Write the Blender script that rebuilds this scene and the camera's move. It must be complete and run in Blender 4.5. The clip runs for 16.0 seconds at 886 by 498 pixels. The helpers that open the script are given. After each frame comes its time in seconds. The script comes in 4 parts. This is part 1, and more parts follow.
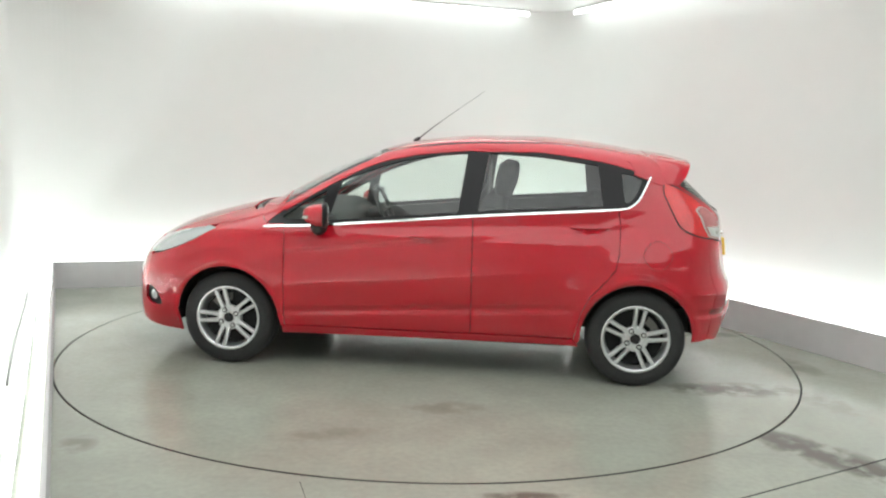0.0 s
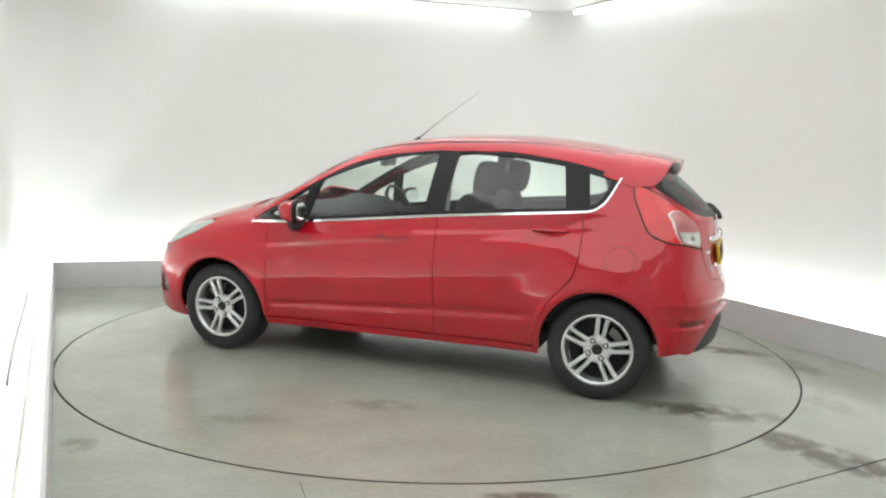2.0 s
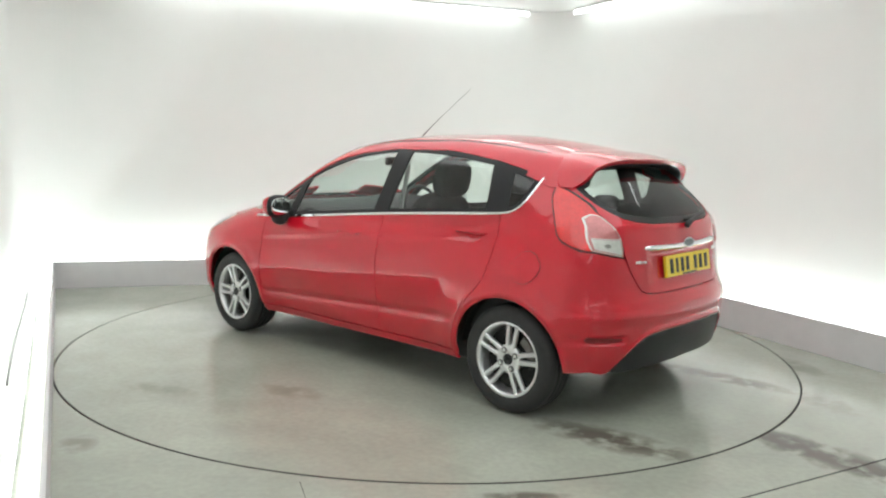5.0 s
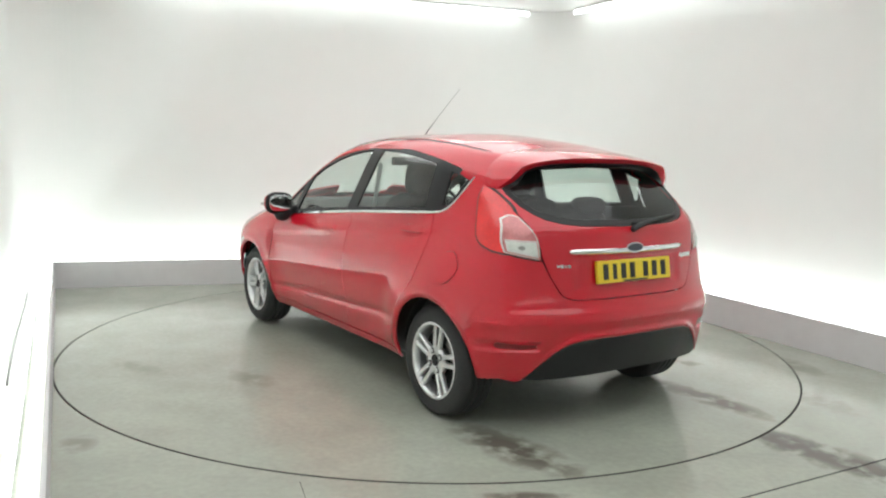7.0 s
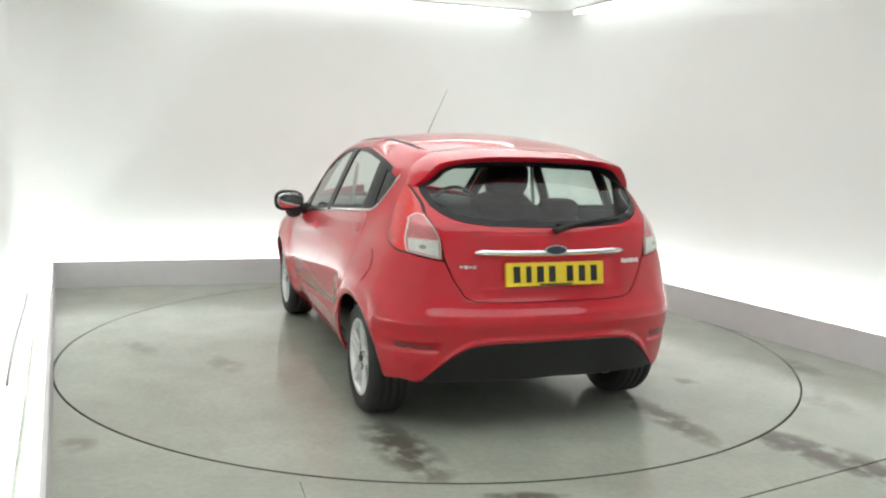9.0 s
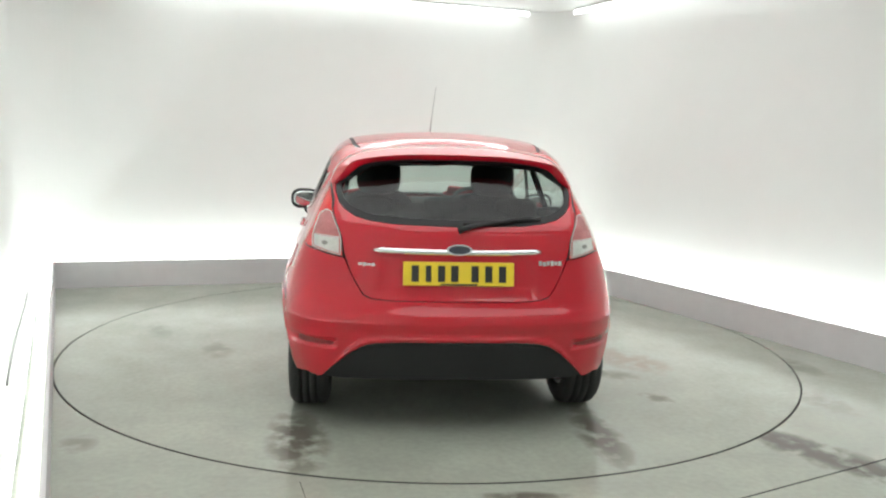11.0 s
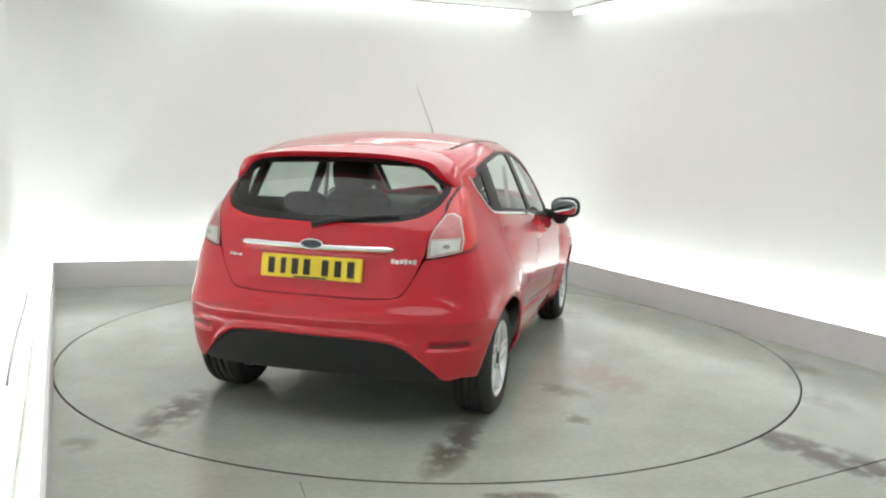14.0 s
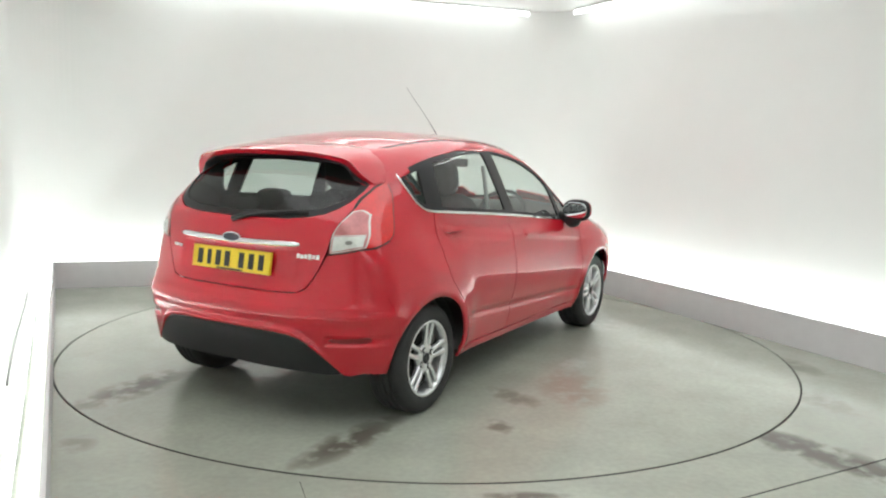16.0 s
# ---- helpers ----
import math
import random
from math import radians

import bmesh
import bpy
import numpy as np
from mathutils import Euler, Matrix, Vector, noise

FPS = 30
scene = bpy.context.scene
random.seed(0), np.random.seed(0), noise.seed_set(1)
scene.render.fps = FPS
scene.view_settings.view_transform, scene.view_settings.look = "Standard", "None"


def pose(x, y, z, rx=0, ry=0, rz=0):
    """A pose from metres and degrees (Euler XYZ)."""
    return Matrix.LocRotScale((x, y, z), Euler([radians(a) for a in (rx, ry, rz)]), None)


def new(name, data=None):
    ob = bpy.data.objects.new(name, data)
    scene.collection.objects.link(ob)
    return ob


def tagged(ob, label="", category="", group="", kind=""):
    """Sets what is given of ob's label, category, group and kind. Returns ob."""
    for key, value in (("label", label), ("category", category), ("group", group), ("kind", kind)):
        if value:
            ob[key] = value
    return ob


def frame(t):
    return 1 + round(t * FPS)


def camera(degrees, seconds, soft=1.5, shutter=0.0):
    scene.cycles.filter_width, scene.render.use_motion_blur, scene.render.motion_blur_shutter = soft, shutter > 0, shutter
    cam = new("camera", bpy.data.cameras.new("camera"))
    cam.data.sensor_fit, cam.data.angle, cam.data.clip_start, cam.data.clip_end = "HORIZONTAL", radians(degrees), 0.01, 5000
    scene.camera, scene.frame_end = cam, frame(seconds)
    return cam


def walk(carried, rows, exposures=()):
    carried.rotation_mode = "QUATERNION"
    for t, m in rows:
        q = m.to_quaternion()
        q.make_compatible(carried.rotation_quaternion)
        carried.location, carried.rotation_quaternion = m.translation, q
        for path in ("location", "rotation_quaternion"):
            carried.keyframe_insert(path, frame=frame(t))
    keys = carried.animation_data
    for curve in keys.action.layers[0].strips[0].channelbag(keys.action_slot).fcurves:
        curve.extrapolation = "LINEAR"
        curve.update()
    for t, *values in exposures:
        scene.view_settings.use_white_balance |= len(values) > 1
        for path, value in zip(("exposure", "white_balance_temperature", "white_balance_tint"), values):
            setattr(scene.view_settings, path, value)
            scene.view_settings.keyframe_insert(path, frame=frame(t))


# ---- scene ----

from mathutils.geometry import delaunay_2d_cdt

# ---- camera: fixed beside the turntable ----
cam = camera(57.58, 16.0, soft=2.2)
EYE = pose(0.008, -5.629, 1.409, 90 - 7.543, 0, -0.659) @ pose(0, 0, 0, 0, 0, 1.636)
walk(cam, [(0, EYE), (16, EYE)], exposures=[(0, -0.14), (16, -0.14)])

# ---- world and large lights ----
world = bpy.data.worlds.new("world")
scene.world = world
world.use_nodes = True
world.node_tree.nodes["Background"].inputs[0].default_value = (0.9, 1.0, 0.95, 1)
world.node_tree.nodes["Background"].inputs[1].default_value = 0.05

CEIL = 2.80


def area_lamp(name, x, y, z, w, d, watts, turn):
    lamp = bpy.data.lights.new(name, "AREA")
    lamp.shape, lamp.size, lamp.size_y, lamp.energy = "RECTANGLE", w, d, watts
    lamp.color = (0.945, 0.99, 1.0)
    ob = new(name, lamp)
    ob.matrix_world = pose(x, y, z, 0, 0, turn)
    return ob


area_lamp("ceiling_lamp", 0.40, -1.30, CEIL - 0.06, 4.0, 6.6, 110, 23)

# ---- materials ----


def mat(name, color=(0.5, 0.5, 0.5), rough=0.5, metal=0.0, coat=0.0, spec=0.5, grain=0.0, gscale=40.0, bump=0.0, bscale=200.0, emit=0.0):
    m = bpy.data.materials.new(name)
    m.use_nodes = True
    nt = m.node_tree
    b = nt.nodes["Principled BSDF"]
    b.inputs["Base Color"].default_value = (*color, 1)
    b.inputs["Roughness"].default_value = rough
    b.inputs["Metallic"].default_value = metal
    b.inputs["Coat Weight"].default_value = coat
    b.inputs["Coat Roughness"].default_value = 0.045
    b.inputs["Specular IOR Level"].default_value = spec
    if emit:
        b.inputs["Emission Color"].default_value = (*color, 1)
        b.inputs["Emission Strength"].default_value = emit
    tc = nt.nodes.new("ShaderNodeTexCoord")
    if grain:
        n1, n2 = nt.nodes.new("ShaderNodeTexNoise"), nt.nodes.new("ShaderNodeTexNoise")
        n1.inputs["Scale"].default_value, n2.inputs["Scale"].default_value = gscale, gscale / 9
        n1.inputs["Detail"].default_value = 6
        add = nt.nodes.new("ShaderNodeMath")
        add.operation = "ADD"
        ramp = nt.nodes.new("ShaderNodeMapRange")
        ramp.inputs[1].default_value, ramp.inputs[2].default_value = 0.6, 1.4
        ramp.inputs[3].default_value, ramp.inputs[4].default_value = 1 - grain, 1 + grain
        mul = nt.nodes.new("ShaderNodeVectorMath")
        mul.operation = "SCALE"
        mul.inputs[0].default_value = color
        for n, k in ((n1, 0), (n2, 1)):
            nt.links.new(tc.outputs["Object"], n.inputs["Vector"])
            nt.links.new(n.outputs[0], add.inputs[k])
        nt.links.new(add.outputs[0], ramp.inputs[0])
        nt.links.new(ramp.outputs[0], mul.inputs["Scale"])
        nt.links.new(mul.outputs[0], b.inputs["Base Color"])
    if bump:
        n3, bp = nt.nodes.new("ShaderNodeTexNoise"), nt.nodes.new("ShaderNodeBump")
        n3.inputs["Scale"].default_value = bscale
        bp.inputs["Strength"].default_value = bump
        bp.inputs["Distance"].default_value = 0.002
        nt.links.new(tc.outputs["Object"], n3.inputs["Vector"])
        nt.links.new(n3.outputs[0], bp.inputs["Height"])
        nt.links.new(bp.outputs[0], b.inputs["Normal"])
    return m


def glass_mat(name, tint, gloss=1.0):
    m = bpy.data.materials.new(name)
    m.use_nodes = True
    nt = m.node_tree
    nt.nodes.remove(nt.nodes["Principled BSDF"])
    tr, gl = nt.nodes.new("ShaderNodeBsdfTransparent"), nt.nodes.new("ShaderNodeBsdfGlossy")
    tr.inputs[0].default_value = (*tint, 1)
    gl.inputs["Roughness"].default_value = 0.02
    gl.inputs[0].default_value = (gloss, gloss, gloss, 1)
    lw, mix = nt.nodes.new("ShaderNodeLayerWeight"), nt.nodes.new("ShaderNodeMixShader")
    lw.inputs[0].default_value = 0.5
    pw, ml = nt.nodes.new("ShaderNodeMath"), nt.nodes.new("ShaderNodeMath")
    pw.operation, pw.inputs[1].default_value = "POWER", 4.0
    ml.operation, ml.inputs[1].default_value, ml.inputs[2].default_value = "MULTIPLY_ADD", 0.75, 0.075
    nt.links.new(lw.outputs["Facing"], pw.inputs[0])
    nt.links.new(pw.outputs[0], ml.inputs[0])
    nt.links.new(ml.outputs[0], mix.inputs[0])
    nt.links.new(tr.outputs[0], mix.inputs[1])
    nt.links.new(gl.outputs[0], mix.inputs[2])
    nt.links.new(mix.outputs[0], nt.nodes["Material Output"].inputs[0])
    return m


def floor_mat(name, base, stains):
    """Painted concrete, worn and scuffed; stains: (x, y, length, width, turn, strength, colour)."""
    m = bpy.data.materials.new(name)
    m.use_nodes = True
    nt = m.node_tree
    b = nt.nodes["Principled BSDF"]
    tc = nt.nodes.new("ShaderNodeTexCoord")

    def noise_node(scale, detail=5.0):
        n = nt.nodes.new("ShaderNodeTexNoise")
        n.inputs["Scale"].default_value, n.inputs["Detail"].default_value = scale, detail
        nt.links.new(tc.outputs["Object"], n.inputs["Vector"])
        return n.outputs[0]

    def rng(src, a, c, lo, hi):
        r = nt.nodes.new("ShaderNodeMapRange")
        r.inputs[1].default_value, r.inputs[2].default_value, r.inputs[3].default_value, r.inputs[4].default_value = a, c, lo, hi
        nt.links.new(src, r.inputs[0])
        return r.outputs[0]

    def math_node(op, a, c):
        n = nt.nodes.new("ShaderNodeMath")
        n.operation = op
        for k, v in ((0, a), (1, c)):
            if isinstance(v, (int, float)):
                n.inputs[k].default_value = v
            else:
                nt.links.new(v, n.inputs[k])
        return n.outputs[0]

    tone = math_node("MULTIPLY", rng(noise_node(0.8, 3.0), 0.3, 0.7, 0.89, 1.09), math_node("MULTIPLY", rng(noise_node(30.0), 0.3, 0.7, 0.94, 1.05), rng(noise_node(4.0, 6.0), 0.3, 0.7, 0.93, 1.05)))
    scale = nt.nodes.new("ShaderNodeVectorMath")
    scale.operation = "SCALE"
    scale.inputs[0].default_value = base
    nt.links.new(tone, scale.inputs["Scale"])
    col = scale.outputs[0]
    blot = noise_node(9.0, 8.0)
    sep = nt.nodes.new("ShaderNodeSeparateXYZ")
    nt.links.new(tc.outputs["Object"], sep.inputs[0])
    px, py = sep.outputs[0], sep.outputs[1]
    for sx, sy, sl, sw, turn, k, colour in stains:
        c, sn = math.cos(radians(turn)), math.sin(radians(turn))
        dx, dy = math_node("SUBTRACT", px, sx), math_node("SUBTRACT", py, sy)
        u = math_node("ADD", math_node("MULTIPLY", dx, c / sl), math_node("MULTIPLY", dy, sn / sl))
        v = math_node("ADD", math_node("MULTIPLY", dx, -sn / sw), math_node("MULTIPLY", dy, c / sw))
        d2 = math_node("ADD", math_node("MULTIPLY", u, u), math_node("MULTIPLY", v, v))
        core = rng(d2, 0.1, 1.0, 1.0, 0.0)
        spot = math_node("MULTIPLY", core, rng(math_node("ADD", blot, math_node("MULTIPLY", core, 0.16)), 0.47, 0.66, 0.0, 1.0))
        fac = math_node("MULTIPLY", spot, k)
        mx = nt.nodes.new("ShaderNodeMix")
        mx.data_type = "RGBA"
        nt.links.new(fac, mx.inputs[0])
        nt.links.new(col, mx.inputs[6])
        mx.inputs[7].default_value = (*colour, 1)
        col = mx.outputs[2]
    nt.links.new(col, b.inputs["Base Color"])
    b.inputs["Roughness"].default_value = 0.18
    bp = nt.nodes.new("ShaderNodeBump")
    bp.inputs["Strength"].default_value, bp.inputs["Distance"].default_value = 0.05, 0.001
    nt.links.new(noise_node(60.0), bp.inputs["Height"])
    nt.links.new(bp.outputs[0], b.inputs["Normal"])
    return m


DARK, BROWN, RUST, PALE = (0.07, 0.065, 0.055), (0.14, 0.122, 0.10), (0.30, 0.20, 0.17), (0.55, 0.55, 0.52)
CONCRETE = (0.40, 0.42, 0.355)
M_FLOOR = floor_mat("floor_paint", CONCRETE, [(1.93, -2.08, 0.62, 0.18, -52, 1.0, (0.13, 0.12, 0.10)), (1.78, -1.86, 0.27, 0.16, -52, 0.9, (0.13, 0.12, 0.105)), (0.40, -2.53, 0.22, 0.05, 3, 0.9, BROWN),
                                              (-1.59, -2.09, 0.10, 0.14, 20, 0.5, BROWN), (2.35, -0.35, 0.45, 0.2, -60, 0.5, BROWN), (2.25, -1.2, 0.3, 0.15, -60, 0.4, BROWN)])
M_DISC = floor_mat("turntable_paint", CONCRETE, [(1.82, -1.00, 0.50, 0.17, 0, 0.95, BROWN), (1.95, 0.46, 0.50, 0.13, -7, 0.95, BROWN), (0.62, 1.2, 0.45, 0.24, 20, 0.5, RUST),
                                                 (1.44, 1.02, 0.13, 0.09, 40, 0.7, BROWN), (0.1, -1.46, 0.28, 0.13, 0, 0.35, BROWN), (0.1, 1.07, 0.2, 0.1, 0, 0.7, PALE),
                                                 (0.95, 0.95, 0.25, 0.12, 60, 0.55, BROWN), (-1.3, 0.9, 0.4, 0.2, 30, 0.35, BROWN), (-0.5, -1.9, 0.3, 0.1, 15, 0.25, BROWN)])
M_WALL = mat("wall_white", (0.80, 0.81, 0.785), 0.75, grain=0.012, gscale=6, bump=0.05, bscale=60)
# unseen front wall, kept pale to bounce light onto the car
M_FRONTWALL = mat("front_wall_white", (0.76, 0.77, 0.75), 0.7, grain=0.05, gscale=5)
M_CEIL = mat("ceiling_white", (0.8, 0.8, 0.78), 0.8, grain=0.02, gscale=6)
M_PLINTH = mat("plinth_paint", (0.66, 0.655, 0.66), 0.55, grain=0.05, gscale=9)
M_PIT = mat("pit_dark", (0.015, 0.015, 0.014), 0.9)
M_LED = mat("led", (0.94, 0.99, 1.0), 0.5, emit=54.0)
M_COVE = mat("cove_led", (0.94, 0.99, 1.0), 0.5, emit=5.5)
M_SEAM = mat("joint_dark", (0.05, 0.048, 0.045), 0.9)
M_PAINT = mat("red_paint", (0.53, 0.004, 0.018), 0.45, coat=1.0, spec=0.08, grain=0.03, gscale=4)
M_PAINT.node_tree.nodes["Principled BSDF"].inputs["Coat IOR"].default_value = 1.66
M_BLACK = mat("black_plastic", (0.018, 0.018, 0.019), 0.55, grain=0.15, gscale=60, bump=0.15, bscale=700)
M_GLOSSBLACK = mat("gloss_black", (0.012, 0.012, 0.013), 0.35, spec=0.3)
M_VALANCE = mat("valance_plastic", (0.014, 0.014, 0.015), 0.38, spec=0.35, grain=0.15, gscale=40, bump=0.12, bscale=500)
M_RUBBER = mat("rubber", (0.028, 0.028, 0.028), 0.7, grain=0.2, gscale=50, bump=0.1)
M_SPOKEGAP = mat("spoke_gap_dark", (0.012, 0.012, 0.012), 0.8, grain=0.2)
M_CHROME = mat("chrome", (0.86, 0.87, 0.88), 0.10, metal=1.0)
M_ALLOY = mat("alloy", (0.80, 0.81, 0.82), 0.30, metal=0.85, grain=0.04, gscale=30)
M_STEEL = mat("brake_steel", (0.22, 0.21, 0.20), 0.45, metal=1.0, grain=0.2)
M_SEAT = mat("seat_cloth", (0.024, 0.026, 0.026), 0.9, spec=0.1, grain=0.25, gscale=120, bump=0.3, bscale=500)
M_CABIN = mat("cabin_plastic", (0.035, 0.037, 0.037), 0.6, grain=0.1)
M_HEADLINER = mat("headliner", (0.12, 0.12, 0.12), 0.95)
M_GLASS = glass_mat("side_glass", (0.89, 0.955, 0.925))
M_GLASSR = glass_mat("rear_glass", (0.66, 0.74, 0.70), 0.55)
M_PLATE = mat("plate_yellow", (0.86, 0.62, 0.03), 0.4, coat=0.3)
M_INK = mat("plate_black", (0.02, 0.02, 0.02), 0.5)
M_LENSRED = mat("lens_red", (0.66, 0.012, 0.014), 0.18, coat=1.0, grain=0.18, gscale=70, bump=0.25, bscale=90)
M_LENSCLEAR = mat("lens_clear", (0.72, 0.72, 0.68), 0.16, coat=1.0, metal=0.3, grain=0.22, gscale=110, bump=0.4, bscale=150)
M_LENSPINK = mat("lens_pink", (0.52, 0.17, 0.17), 0.15, coat=1.0, metal=0.2, grain=0.35, gscale=160, bump=0.4, bscale=260)
M_HEADLENS = mat("headlamp_lens", (0.62, 0.66, 0.66), 0.10, coat=1.0, metal=0.4)
M_MIRROR = mat("mirror_glass", (0.74, 0.77, 0.77), 0.03, metal=1.0)
M_BLUE = mat("badge_blue", (0.012, 0.018, 0.045), 0.2, coat=1.0)

# ---- mesh helpers ----


def part(name, bm, material, parent=None, label="", smooth=False):
    if isinstance(bm, bmesh.types.BMesh):
        bmesh.ops.recalc_face_normals(bm, faces=bm.faces)
        me = bpy.data.meshes.new(name)
        bm.to_mesh(me)
        bm.free()
    else:
        me = bm
    me.materials.append(material)
    if smooth:
        me.polygons.foreach_set("use_smooth", [True] * len(me.polygons))
    ob = new(name, me)
    if parent is not None:
        ob.parent = parent
    return tagged(ob, label)


def box_bm(x0, x1, y0, y1, z0, z1, bevel=0.0, bm=None):
    bm = bm or bmesh.new()
    r = bmesh.ops.create_cube(bm, size=1.0, matrix=Matrix.Translation(((x0 + x1) / 2, (y0 + y1) / 2, (z0 + z1) / 2)) @ Matrix.Diagonal((x1 - x0, y1 - y0, z1 - z0, 1)))
    if bevel:
        es = {e for v in r["verts"] for e in v.link_edges}
        bmesh.ops.bevel(bm, geom=list(es), offset=bevel, segments=3, profile=0.5, affect="EDGES")
    return bm


def prism_bm(pts, z0, z1):
    """An upright prism over a plan outline."""
    bm = bmesh.new()
    lo, hi = [bm.verts.new((x, y, z0)) for x, y in pts], [bm.verts.new((x, y, z1)) for x, y in pts]
    n = len(pts)
    bm.faces.new(lo[::-1]), bm.faces.new(hi)
    for i in range(n):
        bm.faces.new((lo[i], lo[(i + 1) % n], hi[(i + 1) % n], hi[i]))
    return bm


def tube_mesh(name, path, radius, sides=8, closed=False):
    """A round bar along a path."""
    bm = bmesh.new()
    path = [Vector(p) for p in path]
    rings, n = [], len(path)
    for i, p in enumerate(path):
        a = path[(i - 1) % n] if closed or i else p
        b = path[(i + 1) % n] if closed or i < n - 1 else p
        d = (b - a).normalized()
        u = d.orthogonal().normalized() if abs(d.z) > 0.95 else d.cross(Vector((0, 0, 1))).normalized()
        v = d.cross(u)
        r = radius[i] if isinstance(radius, (list, tuple)) else radius
        rings.append([bm.verts.new(p + r * (math.cos(t) * u + math.sin(t) * v)) for t in (2 * math.pi * k / sides for k in range(sides))])
    for i in range(n if closed else n - 1):
        a, b = rings[i], rings[(i + 1) % n]
        for k in range(sides):
            bm.faces.new((a[k], a[(k + 1) % sides], b[(k + 1) % sides], b[k]))
    if not closed:
        bm.faces.new(rings[0][::-1]), bm.faces.new(rings[-1])
    return bm


def lathe_bm(profile, n=64, closed=True):
    """Turned about the y axis; profile: (radius, y)."""
    bm = bmesh.new()
    rings = [[bm.verts.new((r * math.cos(2 * math.pi * k / n), y, r * math.sin(2 * math.pi * k / n))) for k in range(n)] for r, y in profile]
    m = len(profile)
    for i in range(m if closed else m - 1):
        a, b = rings[i], rings[(i + 1) % m]
        for k in range(n):
            bm.faces.new((a[k], a[(k + 1) % n], b[(k + 1) % n], b[k]))
    return bm


# ---- the studio ----
A, B, C, D = Vector((-3.40, 1.57)), Vector((1.18, 3.02)), Vector((5.20, -5.05)), Vector((0.386, -6.63))
CORNERS = [A, B, C, D]
MID = (A + B + C + D) / 4
R_DISC, GAP = 2.430, 0.008


def offset_loop(d):
    """The room's outline pushed outward by d."""
    out = []
    for i in range(4):
        p, q, r = CORNERS[i - 1], CORNERS[i], CORNERS[(i + 1) % 4]
        e1, e2 = (q - p).normalized(), (r - q).normalized()
        n1, n2 = Vector((-e1.y, e1.x)), Vector((-e2.y, e2.x))
        if n1.dot(q - MID) < 0:
            n1, n2 = -n1, -n2
        out.append(q + (n1 + n2) * d / (1 + n1.dot(n2)))
    return out


def rounded(loop, radius, seg=10):
    """For each corner the points of its fillet."""
    arcs = []
    for i in range(4):
        p, q, r = loop[i - 1], loop[i], loop[(i + 1) % 4]
        a, b = q + (p - q).normalized() * radius, q + (r - q).normalized() * radius
        arcs.append([(1 - t) ** 2 * a + 2 * t * (1 - t) * q + t * t * b for t in (k / seg for k in range(seg + 1))])
    return arcs


